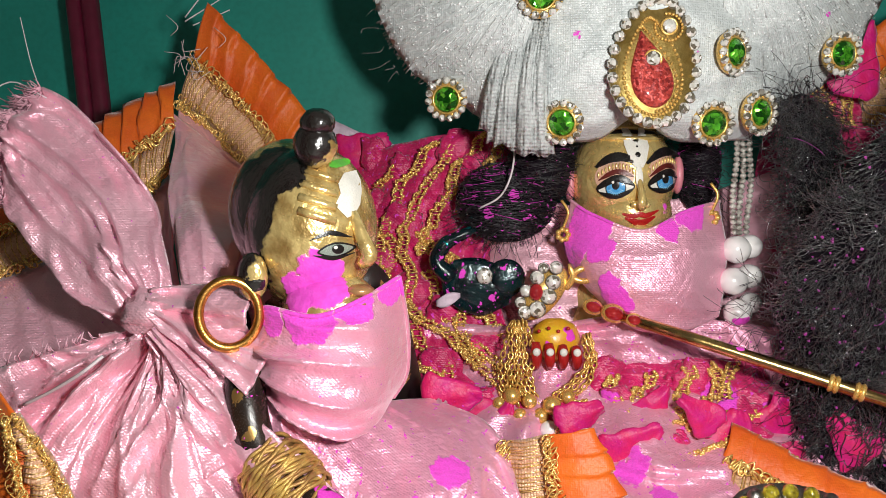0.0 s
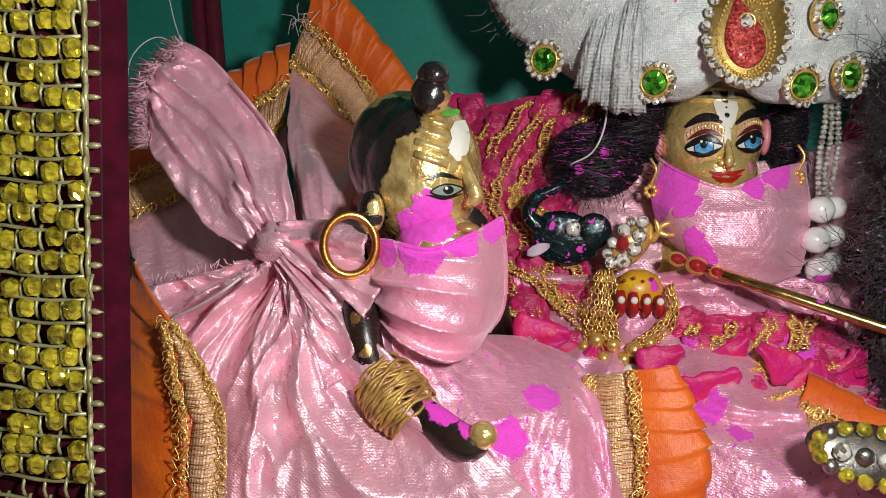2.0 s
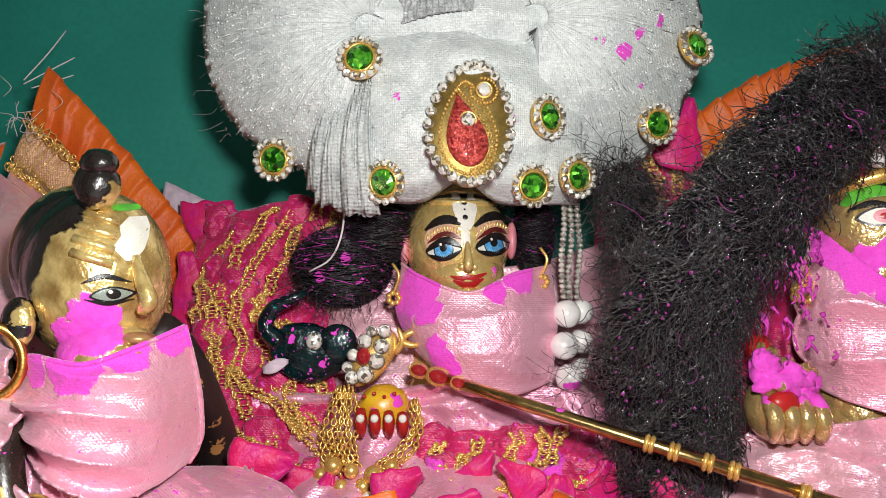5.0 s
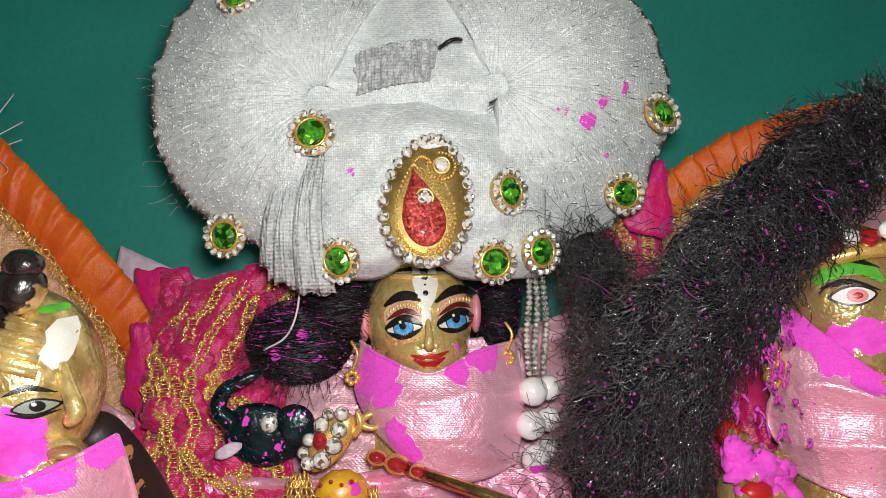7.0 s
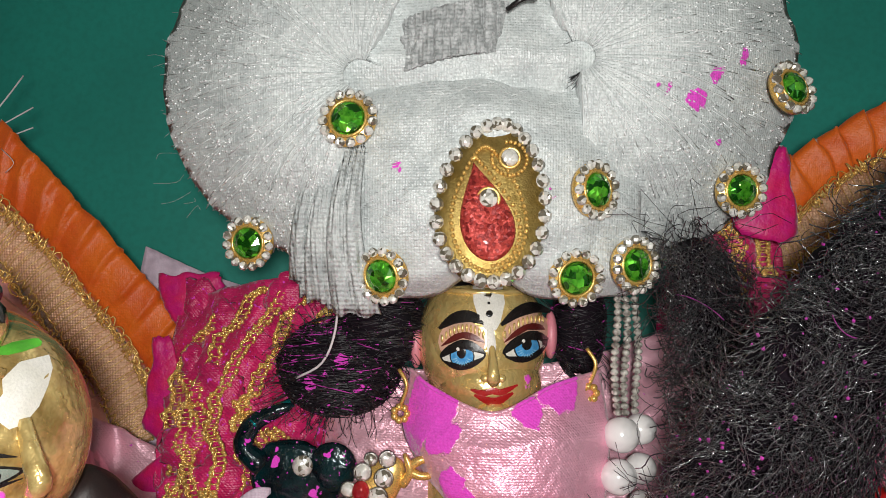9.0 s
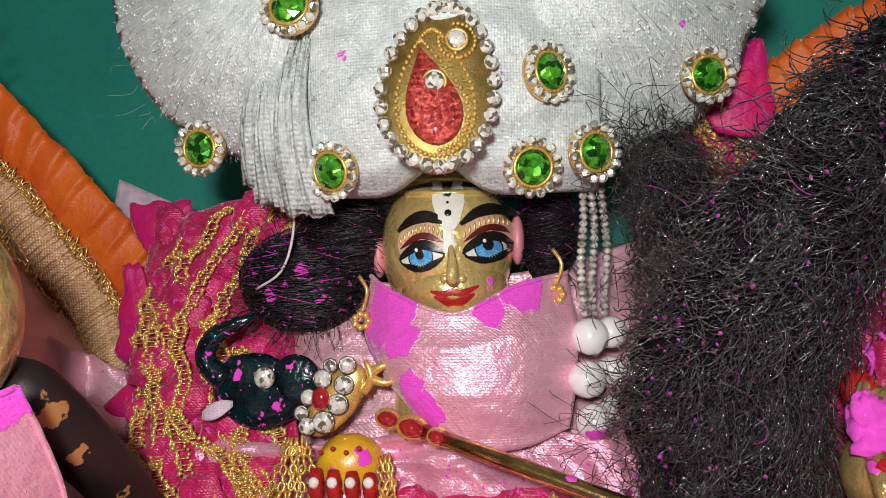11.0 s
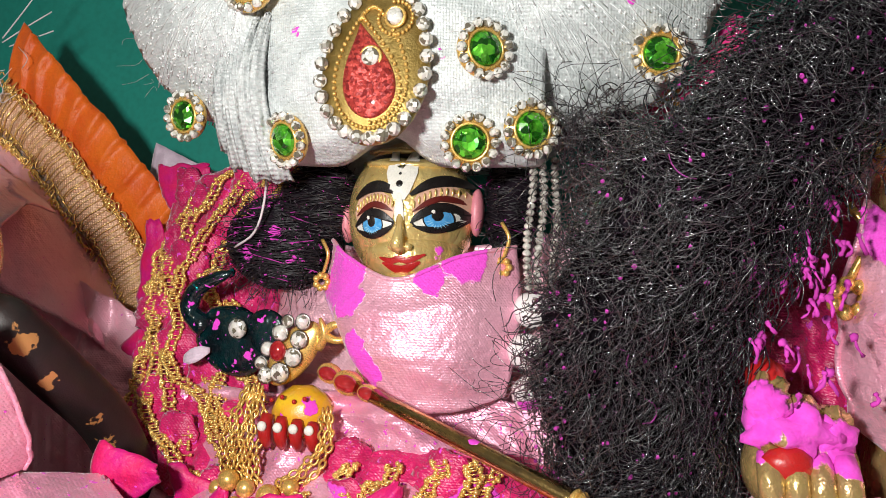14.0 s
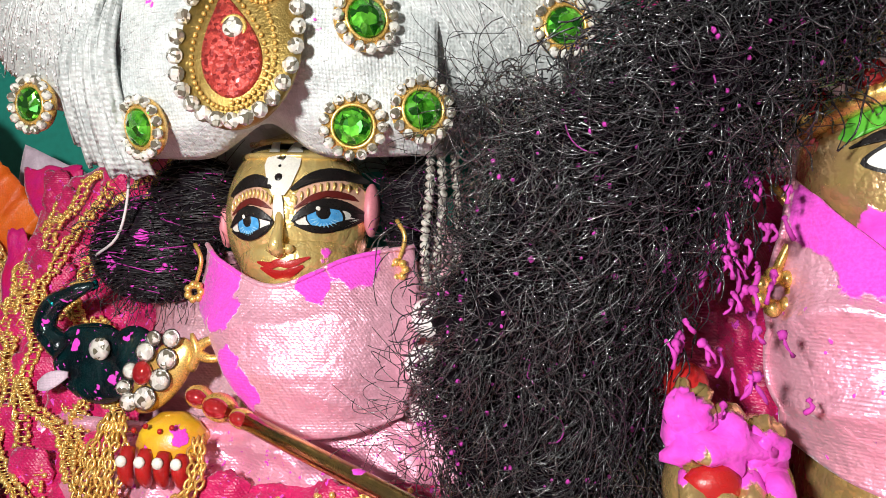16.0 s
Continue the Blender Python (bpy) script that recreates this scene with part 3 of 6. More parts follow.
def left_idol():
    bm = bmesh.new()
    c, r = (-20.5, 140, 136), (11.6, 12.5, 14.5)
    ball(bm, c, r, 40, 28)
    ball(bm, (-25, 144, 139), (11, 12, 13), 28, 18)
    ball(bm, (-18.0, 132, 150.0), (3.6, 3.6, 4.0), 18, 12, lump=0.1)
    ball(bm, (-17.4, 130.8, 153.6), (2.9, 2.8, 2.3), 16, 10, lump=0.1)
    tube(bm, smooth_line([(-12.0, 132.5, 139), (-10.2, 131.6, 134.8), (-9.0, 131.2, 132.0), (-10.6, 132.2, 130.4)], 10), [0.9, 1.0, 1.1, 1.2, 1.3, 1.35, 1.4, 1.4, 1.3, 1.1, 0.8], 12)
    ball(bm, (-28, 129.5, 128.5), (2.6, 2.0, 4.0), 14, 10)
    ball(bm, (-10.5, 131, 126.2), (2.4, 2.4, 1.1), 14, 8, 5)
    ball(bm, (-10.8, 131, 124.2), (2.2, 2.4, 1.1), 14, 8, 5)
    ball(bm, (-16, 135, 122.5), (8.5, 8, 6.5), 24, 14)
    for k in range(4):
        z = 146 - 2.2 * k
        tube(bm, [on_front(c, r, -20.0 + 1.9 * j, z - 0.6 * j, -0.15) for j in range(4)], 0.8, 6)
    tube(bm, smooth_line([(-32, 137, 121), (-29, 128.5, 108), (-26.5, 127, 100), (-24, 128, 94)], 12), [3.4 - 0.03 * k for k in range(13)], 12, 1)
    tube(bm, smooth_line([(-22, 127, 95), (-15, 122, 93), (-9, 118, 91), (-4.5, 116.5, 91.5)], 14), [3.6, 3.5, 3.4, 3.3, 3.3, 3.2, 3.2, 3.2, 3.2, 3.1, 3.1, 3.0, 2.8, 2.3, 1.2], 12, 1)
    ball(bm, (-5.2, 116.0, 93.0), (2.5, 2.2, 2.4), 14, 8, 0)
    tube(bm, smooth_line([(-22, 145, 122), (-24, 150, 90), (-26, 152, 40), (-26, 152, 0)], 12), [8, 9, 10, 12, 14, 15, 16, 17, 18, 19, 20, 20, 20], 14, 1)
    daub(bm, c, r, [(-13.6, 145.6), (-12.2, 146.2), (-11.4, 144.6), (-10.9, 142.6), (-10.9, 140.4), (-11.6, 138.6), (-12.6, 138.2), (-13.5, 139.2), (-14.4, 140.2), (-13.7, 142.2), (-14.2, 143.8)], 2, 0.35)
    daub(bm, c, r, oval(-14.2, 133.0, 2.9, 1.25, 16, 8, 0.5), 3, 0.3)
    daub(bm, c, r, oval(-14.2, 133.0, 2.5, 0.95, 16, 8, 0.55), 6, 0.42)
    daub(bm, c, r, oval(-13.9, 133.1, 0.9, 0.8, 14), 3, 0.55)
    daub(bm, c, r, oval(-14.2, 133.4, 0.3, 0.3, 8), 2, 0.7)
    daub(bm, c, r, stripe([(-18, 134.6), (-15, 136.0), (-11.8, 135.0)], 0.22), 3, 0.5)
    daub(bm, c, r, stripe([(-17.6, 132.2), (-14.6, 131.5), (-11.6, 132.4)], 0.2), 3, 0.5)
    daub(bm, c, r, oval(-14.6, 147.3, 1.5, 0.8, 10, 20), 4, 0.3)
    solo("idol_statue", bm, [LEFT_BRASS, DARK_ARM, PAINT_WHITE, PAINT_BLACK, PAINT_GREEN, PAINT_LIP, PAINT_EYE],
         "worn brass idol statue with chipped dark paint, pink dress", "statue", "idols on the shelf")


def centre_idol():
    bm = bmesh.new()
    c, r = (42.3, 187.5, 146), (11.8, 12.6, 14.0)
    ball(bm, c, r, 44, 30)
    tube(bm, smooth_line([(43.5, 175.4, 147), (43.9, 174.0, 143.5), (44.0, 172.6, 140.6), (44, 175, 139.4)], 10), [0.55, 0.6, 0.65, 0.7, 0.8, 0.9, 1.0, 1.15, 1.15, 1.0, 0.7], 10)
    for s in (-1, 1):
        ball(bm, (44 + s * 1.3, 174.4, 140.2), (0.9, 0.9, 0.75), 10, 6)
    ball(bm, (44.3, 176.6, 134.4), (3.0, 2.4, 1.7), 16, 10)
    ball(bm, (43.5, 185, 138.5), (9.6, 10.2, 7.0), 28, 18)
    for s, x in ((-1, 30.2), (1, 54.8)):
        ball(bm, (x, 186.5, 146.0 + s), (1.3, 2.6, 4.4), 12, 10, 5)
    c2, r2 = (43.5, 185, 138.5), (9.6, 10.2, 7.0)
    daub(bm, c2, r2, stripe([(40.2, 138.2), (42.2, 137.6), (43.8, 138.1), (45.6, 137.8), (48.2, 139.0)], 0.6), 4, 0.4)
    daub(bm, c2, r2, stripe([(40.8, 137.3), (44.2, 136.2), (47.4, 137.7)], 0.75), 4, 0.45)
    for s, ex, ez, tilt in ((-1, 38.8, 143.9, 5), (1, 50.0, 145.3, 11)):
        k = 0.84 if s > 0 else 0.74
        daub(bm, c, r, oval(ex + 0.2 * s, ez + 2.3, 5.5 * k, 3.6, 18, tilt), 6, 0.25)
        daub(bm, c, r, oval(ex, ez, 5.4 * k, 2.5, 20, tilt, 0.35), 3, 0.55)
        daub(bm, c, r, oval(ex, ez - 0.1, 4.9 * k, 2.2, 20, tilt, 0.42), 2, 0.75)
        daub(bm, c, r, oval(ex - 0.1, ez - 0.1, 2.9 * k, 2.15, 20), 3, 0.9)
        daub(bm, c, r, oval(ex - 0.1, ez - 0.15, 2.6 * k, 1.95, 20), 7, 0.95)
        for j in range(9):
            a = radians(200 + 17.5 * j)
            daub(bm, c, r, stripe([(ex - 0.1 + 1.1 * k * math.cos(a), ez - 0.15 + 0.9 * math.sin(a)), (ex - 0.1 + 1.7 * k * math.cos(a), ez - 0.15 + 1.35 * math.sin(a)), (ex - 0.1 + 2.4 * k * math.cos(a), ez - 0.15 + 1.8 * math.sin(a))], 0.10), 10, 1.0)
        daub(bm, c, r, oval(ex - 0.2, ez + 0.5, 1.15 * k, 1.1, 14), 3, 1.05)
        daub(bm, c, r, oval(ex - 0.8, ez + 1.1, 0.4, 0.4, 8), 2, 1.15)
        t = math.tan(radians(tilt))
        arc = lambda d, h, w: [(ex + x * k, ez + h + t * x - d * x * x) for x in (-w, -w / 2, 0, w / 2, w)]  # noqa: E731
        daub(bm, c, r, stripe(arc(0.08, 2.1, 5.2), 0.6), 3, 1.12)
        daub(bm, c, r, stripe(arc(-0.07, -2.2, 4.8), 0.32), 3, 1.0)
        daub(bm, c, r, stripe(arc(0.075, 3.7, 5.0), 0.25), 9, 0.6)
        daub(bm, c, r, stripe(arc(0.055, 6.6, 5.6), 1.05), 3, 0.7)
        for j in range(11):
            x = -4.8 + 0.95 * j
            p = on_front(c, r, ex + x * k, ez + 4.6 + t * x - 0.065 * x * x, 0.45)
            ball(bm, p, (0.26, 0.3, 0.75), 6, 4, 0)
    # white mark that runs down the forehead
    daub(bm, c, r, [(40.4, 157.4), (41.7, 157.5), (41.9, 154.6), (44.0, 154.6), (44.2, 157.4), (45.5, 157.2), (46.0, 152.8), (45.2, 149.6), (44.4, 148.2), (42.6, 148.2), (41.6, 149.8), (40.6, 152.9)], 2, 0.75)
    daub(bm, c, r, oval(43.2, 151.5, 1.5, 2.2, 12), 2, 0.8)
    daub(bm, c, r, stripe([(43.4, 149.5), (43.6, 146), (44.0, 142.0)], 0.8), 2, 0.75)
    daub(bm, c, r, oval(43.3, 151.0, 0.6, 0.6, 10), 3, 1.0)
    daub(bm, c, r, oval(43.2, 152.8, 0.25, 0.25, 8), 3, 1.0)
    for z in (154.6, 157.2):
        tube(bm, [on_front(c, r, 34.5 + 1.7 * j, z + 0.02 * (5 - j) ** 2, 0.3) for j in range(11)], 0.55, 8)
    daub(bm, c, r, stripe([(34.5, 155.6), (39, 156.2), (43, 156.2), (47, 156.2), (52, 155.8)], 0.5), 3, 0.4)
    # neck, body and the painted fist below the chin
    tube(bm, smooth_line([(43, 190, 134), (43, 192, 118), (42, 194, 90), (42, 196, 0)], 14), [6, 6, 7, 9, 11, 12, 13, 14, 15, 16, 17, 18, 19, 20, 20], 14, 0)
    ball(bm, (26.3, 177.5, 110), (5.6, 5.0, 4.8), 24, 16, 8, lump=0.12)
    for j in range(4):
        x = 21.6 + 2.9 * j
        tube(bm, smooth_line([(x, 172.8, 110 - 0.3 * j), (x + 0.2, 171.6, 107.2), (x + 0.2, 173, 104.4)], 6), [1.0, 1.15, 1.25, 1.2, 1.15, 1.0, 0.6], 10, 4)
        ball(bm, (x + 0.1, 170.6, 108.4), (0.9, 0.6, 0.9), 10, 6, 2)
        ball(bm, (22.3 + 2.1 * j, 172.8 - 0.3 * (j % 2), 112.6 + 0.7 * (j % 2)), 0.45, 6, 4, 4)
    solo("idol_statue", bm, [CENTRE_BRASS, PAINT_BLACK, PAINT_WHITE, PAINT_BLACK, PAINT_RED, PAINT_PINK, PAINT_PEACH, PAINT_BLUE, PAINT_YELLOW, PAINT_MAROON, PAINT_SKY],
         "polished brass idol statue with painted eyes and white turban", "statue", "idols on the shelf")


def right_idol():
    bm = bmesh.new()
    c, r = (127.5, 159, 147.5), (13.5, 12.8, 15.5)
    ball(bm, c, r, 40, 28)
    tube(bm, smooth_line([(128.5, 146.6, 148), (128.4, 144.6, 143), (128, 143, 140.5), (128, 146, 139)], 10), [0.8 + 0.06 * k for k in range(11)], 10)
    ball(bm, (128, 147, 133), (3.5, 2.5, 2.0), 14, 8)
    ball(bm, (127.5, 157, 138), (11.5, 11, 9), 28, 18)
    daub(bm, c, r, stripe([(124.6, 138.2), (128, 137.0), (132, 138.4)], 0.8), 4, 0.7)
    for s, ex in ((-1, 121.6), (1, 134.6)):
        daub(bm, c, r, oval(ex, 148.4, 3.8, 2.0, 18, -6 * s, 0.35), 3, 0.2)
        daub(bm, c, r, oval(ex, 148.4, 3.3, 1.6, 18, -6 * s, 0.4), 2, 0.3)
        daub(bm, c, r, oval(ex + 0.4, 148.4, 1.7, 1.3, 16), 6, 0.45)
        daub(bm, c, r, oval(ex + 0.4, 148.4, 0.8, 0.6, 12), 5, 0.6)
        daub(bm, c, r, stripe([(ex - 5.0, 150.8), (ex - 2, 153.6), (ex + 2, 153.8), (ex + 5, 151.0)], 1.8), 1, 0.35)
        daub(bm, c, r, stripe([(ex - 4.6, 149.8), (ex - 1, 151.2), (ex + 4.2, 149.4)], 0.4), 3, 0.4)
        daub(bm, c, r, stripe([(ex - 5.2, 153.2), (ex - 1, 156.0), (ex + 4.8, 153.6)], 0.4), 3, 0.4)
    tube(bm, smooth_line([(128, 162, 136), (128, 166, 110), (128, 170, 60), (128, 172, 0)], 14), [7, 7, 8, 10, 12, 13, 14, 15, 16, 17, 18, 19, 20, 20, 20], 14, 0)
    # fist with painted nails
    before = set(bm.verts)
    ball(bm, (105, 155, 110.5), (8.6, 7.2, 8.2), 24, 16, 0)
    ball(bm, (103, 152, 117), (6.6, 5.5, 4.6), 28, 18, 0, lump=0.5)
    ball(bm, (99, 151, 120), (3.2, 3, 4.5), 20, 14, 0, lump=0.6)
    ball(bm, (109, 151.5, 117), (3.0, 3, 3.5), 20, 14, 0, lump=0.6)
    for j in range(4):
        x = 99.5 + 3.5 * j
        tube(bm, smooth_line([(x, 149.8, 113.5), (x + 0.2, 146.6, 109), (x + 0.6, 149.2, 104.0)], 6), [1.6, 1.9, 2.0, 2.0, 1.9, 1.6, 1.0], 10, 0)
    ball(bm, (99.5, 154, 124.0), (3.0, 3.0, 3.2), 18, 12, 4, lump=0.1)
    ball(bm, (102.0, 147.8, 112.4), (3.6, 2.0, 2.8), 18, 12, 4, lump=0.15)
    ball(bm, (106.8, 148.0, 110.8), (2.0, 1.6, 2.2), 14, 10, 4)
    hand = [v for v in bm.verts if v not in before]
    for v in hand:
        v.co = Vector((105, 153, 114)) + (v.co - Vector((105, 153, 114))) * 0.86
    bmesh.ops.translate(bm, vec=(0, 5, 1.5), verts=bm.verts)
    solo("idol_statue", bm, [RIGHT_HAND, PAINT_GREEN, PAINT_WHITE, PAINT_BLACK, PAINT_RED, PAINT_RED, PAINT_PINK],
         "brass idol statue with green brows behind curly hair", "statue", "idols on the shelf")


RIGHT_HAND = surface("brass_dusted_pink", (0.62, 0.44, 0.16), (0.55, 0.34, 0.16), powder=[(118, 153, 141.5, 4), (124, 152, 142.5, 3.6), (131, 152, 143.5, 3.5), (98, 154, 120.5, 4.6), (105, 153, 118.5, 4.0), (110, 154, 116.5, 3.6), (98, 153, 115.5, 2)], **BRASS_ARGS)
left_idol()
centre_idol()
right_idol()

# ---- the white tulle turban and its brooches ----


def turban():
    root = thing("turban", "white pleated tulle turban with frayed fans, powder specks", "turban", (41, 195, 150))
    bm = bmesh.new()
    ball(bm, (41, 199, 190), (50, 24, 36), 48, 30, lump=0.06)
    ball(bm, (40, 184, 194), (27, 19.3, 20), 40, 26, lump=0.08)
    part("turban_core", bm, TULLE, root)

    def band(u, v):
        # wrapped front, bulging over the brow
        x = 16 + 52 * u
        low = 153.2 + 5.5 * math.exp(-((x - 42.3) / 5.5) ** 2) + 1.2 * (2 * u - 1) ** 2
        z = low + (193.5 - low) * v
        y = 176 - 14.5 * math.sin(math.pi * min(1, 0.12 + u * 0.8)) ** 0.7 * (1 - abs(2 * v - 0.95) ** 3.0 * 0.6)
        y += 3.5 * max(0, 0.08 - v) / 0.08
        y += 1.3 * noise.noise(Vector((u * 3, v * 4, 2))) + 0.7 * ridged(Vector((u * 3, v * 6, 5))) + 0.35 * noise.noise(Vector((u * 14, v * 12, 4)))
        return Vector((x, y, z))
    bm = bmesh.new()
    sheet(bm, band, 60, 50, 6.0)
    part("front_band", bm, TULLE, root)
    glow = bmesh.new()
    for k in range(420):
        u, v = random.uniform(0.03, 0.97), random.uniform(0.05, 0.95)
        a, k2 = random.uniform(-0.5, 0.5), random.uniform(0.01, 0.035)
        pts = [band(u + k2 * s * math.cos(a), min(1, v + k2 * s * math.sin(a))) + Vector((0, -0.01, 0)) for s in (-1, 0, 1)]
        tube(glow, pts, random.uniform(0.03, 0.06), 3)
    tagged(part("net_thread", glow, GLINT, root), kind="stuff")

    def fan(cx, cz, a0, a1, reach, count, seed, cy=163.5, recede=0.0):
        bm = bmesh.new()
        fray = bmesh.new()

        def f(u, v):
            a = radians(a0 + (a1 - a0) * u)
            w = u * count
            rr = reach(u) * (1 + 0.025 * noise.noise(Vector((w * 0.9, 1, seed))))
            d = 2.5 + (rr - 2.5) * v
            p = (w + 0.8 * noise.noise(Vector((u * 9, v * 1.5, seed)))) % 1
            crease = (1 - abs(2 * p - 1)) ** 0.7 * (0.5 + 0.5 * noise.noise(Vector((math.floor(w) * 2.3, 0.5, seed))))
            fine = noise.noise(Vector((u * count * 3.2, v * 2, seed + 9)))
            y = cy + 15.0 * v ** 1.7 - 3.2 * math.sin(math.pi * v) - 0.75 * crease * (0.3 + 0.7 * v) - 0.35 * fine * v - 0.12 * noise.noise(Vector((u * count * 7, v * 3, seed)))
            y += 2.2 * noise.noise(Vector((u * 4, v * 2, seed + 3))) * v + recede * max(0, u - 0.5) * 2 * v
            return Vector((cx + d * math.cos(a), y, cz + d * math.sin(a)))
        sheet(bm, f, count * 8, 18, 7.0)
        part("pleated_fan", bm, TULLE, root)
        # single net threads that stand off the pleats
        glow = bmesh.new()
        for k in range(350):
            u, v = random.random(), random.uniform(0.0, 0.72) ** 0.6
            e = min(1.0, v + random.uniform(0.08, 0.3))
            du = random.uniform(-0.012, 0.012)
            pts = [f(min(1, max(0, u + du * s)), v + (e - v) * s) + Vector((0, -0.04 - 0.1 * math.sin(math.pi * s) * random.random(), 0)) for s in (0, 0.25, 0.5, 0.75, 1)]
            tube(glow, pts, random.uniform(0.05, 0.11), 3)
        tagged(part("net_thread", glow, GLINT, root), kind="stuff")
        # pale flecks added along the net to stand in for its glints
        fleck = bmesh.new()
        for k in range(1200):
            u, v = random.random(), random.uniform(0.05, 0.98) ** 0.6
            p = f(u, v) + Vector((0, -0.12, 0))
            q = f(u, min(1.0, v + 0.012)) + Vector((random.uniform(-0.1, 0.1), -0.12 + random.uniform(-0.15, 0.15), 0))
            tube(fleck, [p, q], random.uniform(0.10, 0.17), 4)
        tagged(part("sparkle_fleck", fleck, SPARKLE, root, "pale flecks standing in for glints of the net"), kind="stuff")
        for k in range(count * 9):
            u = random.random()
            p, q = f(u, 0.97), f(u, 1.0)
            way = (q - p).normalized()
            s = random.uniform(0.5, 1.5)
            base = q + Vector((0, random.uniform(0, 6.5), 0))
            bend = Vector((random.uniform(-1, 1), random.uniform(-1, 1), random.uniform(-1, 1)))
            tube(fray, [base - way * 0.8, base + way * s * 0.5 + bend * 0.15, base + way * s + bend * 0.45], 0.10, 3)
        part("frayed_edge", fray, TULLE, root)

    fan(22, 189, 62, 256, lambda u: 36.5 + 3.0 * math.sin(u * 5) - 5.5 * max(0, u - 0.75) * 4 * 0.5, 26, 1.0)
    fan(57, 192, 118, -86, lambda u: 36.0 + 6.5 * math.sin(math.pi * u) - 3.0 * u, 26, 5.0, recede=9.0)

    # gathered tails at the lower edge
    for k in range(8):
        bm = bmesh.new()
        x0, x1 = 22.5 - 1.0 * k, 22.8 - 1.65 * k
        end = 150.5 + 0.6 * k + 1.4 * math.sin(k * 2)

        def tail(u, v, x0=x0, x1=x1, end=end, k=k):
            w = 0.8 + 1.7 * v
            x = x0 + (x1 - x0) * v ** 1.6 - 1.5 * math.sin(math.pi * v) + (u - 0.5) * 2 * w
            z = 178 + (end - 178) * v + 0.4 * math.sin(u * 9 + k)
            y = 166.3 + 0.6 * k + 6.0 * v * v + 0.8 * math.sin(k * 2.4) - 1.6 * math.sin(math.pi * u) - 0.5 * abs(math.sin(u * 12)) - 2.5 * math.sin(math.pi * v)
            return Vector((x, y, z))
        sheet(bm, tail, 16, 16, 0.7)
        part("gathered_tail", bm, TAIL, root)

    # a tied crosswise strip at the crown
    bm = bmesh.new()
    sheet(bm, rays(lambda u, v: Vector((29 + 17 * u, 162.2 + 3.5 * (2 * u - 1) ** 2, 190 + 8.5 * v + 3 * u)), 1.0, 13, 3.0, "v"), 90, 24, 0.6)
    part("cross_strip", bm, SHEER, root, "sheer grey cross strip")
    bm = bmesh.new()
    sheet(bm, crumple(lambda u, v: Vector((14 + 52 * u, 165.2 + 9 * v - 3 * math.sin(math.pi * u) + 7 * max(0, 1 - v / 0.2), 184 + 41 * v)), 1.8, 2.6, 2.0), 40, 30, 4.0)
    part("crown_fold", bm, TULLE, root)
    bm = bmesh.new()
    tube(bm, smooth_line([(45.5, 161.5, 198.6), (47.8, 160.2, 199.8), (49.8, 161.6, 200.4)], 6), 0.45, 6)
    part("dark_pin", bm, PAINT_BLACK, root, "small black pin")
    # loose fibres round the rim
    bm = bmesh.new()
    for k in range(14):
        a = radians(random.uniform(150, 215))
        p = Vector((22 + 37 * math.cos(a), 182, 189 + 37 * math.sin(a)))
        q = p + Vector((math.cos(a), random.uniform(-0.3, 0.5), math.sin(a))) * random.uniform(2, 5.5)
        tube(bm, smooth_line([p, (p + q) / 2 + Vector((random.uniform(-1.5, 1.5), 0, random.uniform(-1.5, 1.5))), q], 6), 0.028, 3)
    part("loose_fibre", bm, THREAD, root)


SHEER = surface("grey_tulle_strip", (0.30, 0.32, 0.32), (0.56, 0.58, 0.58), grain=0.6, glint=(1.8, 0.8), rough=0.5, weave=("X", "Z", 0.5, 0.9), sheen=0.4)
turban()


def brooch_original():
    root = thing("brooch", "green glass stone brooch with clear crystal bead ring", "brooch", group="green stone brooches")
    bm = bmesh.new()
    tube(bm, [(0, 1.3, 0), (0, 0.6, 0), (0, 0, 0)], [4.2, 4.4, 4.1], 24)
    part("gold_plate", bm, GOLD, root)
    bm = bmesh.new()
    tube(bm, [(2.95 * math.cos(a), -0.35, 2.95 * math.sin(a)) for a in (2 * math.pi * k / 24 for k in range(24))], 0.27, 6, closed=True)
    part("gold_bezel", bm, GOLD, root)
    # a cut stone: a table with facets that slope to the girdle
    bm = bmesh.new()
    rings = []
    for rad, y, ph in ((2.75, -0.1, 0), (2.5, -0.8, 0.5), (1.35, -1.5, 0)):
        rings.append([bm.verts.new((rad * math.cos(2 * math.pi * (k + ph) / 12), y, rad * math.sin(2 * math.pi * (k + ph) / 12))) for k in range(12)])
    for a, b in zip(rings, rings[1:]):
        for k in range(12):
            bm.faces.new((a[k], a[(k + 1) % 12], b[k]))
            bm.faces.new((a[(k + 1) % 12], b[(k + 1) % 12], b[k]))
    bm.faces.new(rings[-1])
    bm.faces.new(rings[0][::-1])
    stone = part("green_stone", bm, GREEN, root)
    stone.data.polygons.foreach_set("use_smooth", [False] * len(stone.data.polygons))
    bead = bmesh.new()
    ball(bead, (0, 0, 0), 0.82, 7, 5)
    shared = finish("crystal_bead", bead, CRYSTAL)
    shared.polygons.foreach_set("use_smooth", [False] * len(shared.polygons))
    for k in range(15):
        a = 2 * math.pi * k / 15
        ob = new("crystal_bead", shared)
        ob.parent = root
        ob.location = Vector((4.05 * math.cos(a), -0.35, 4.05 * math.sin(a))) * 0.001
    return root


def put_at(x, y, z, tilt=0, turn=0, spin=0):
    return Matrix.Translation(Vector((x, y, z)) * 0.001) @ pose(0, 0, 0, tilt, 0, turn) @ pose(0, 0, 0, 0, spin, 0)


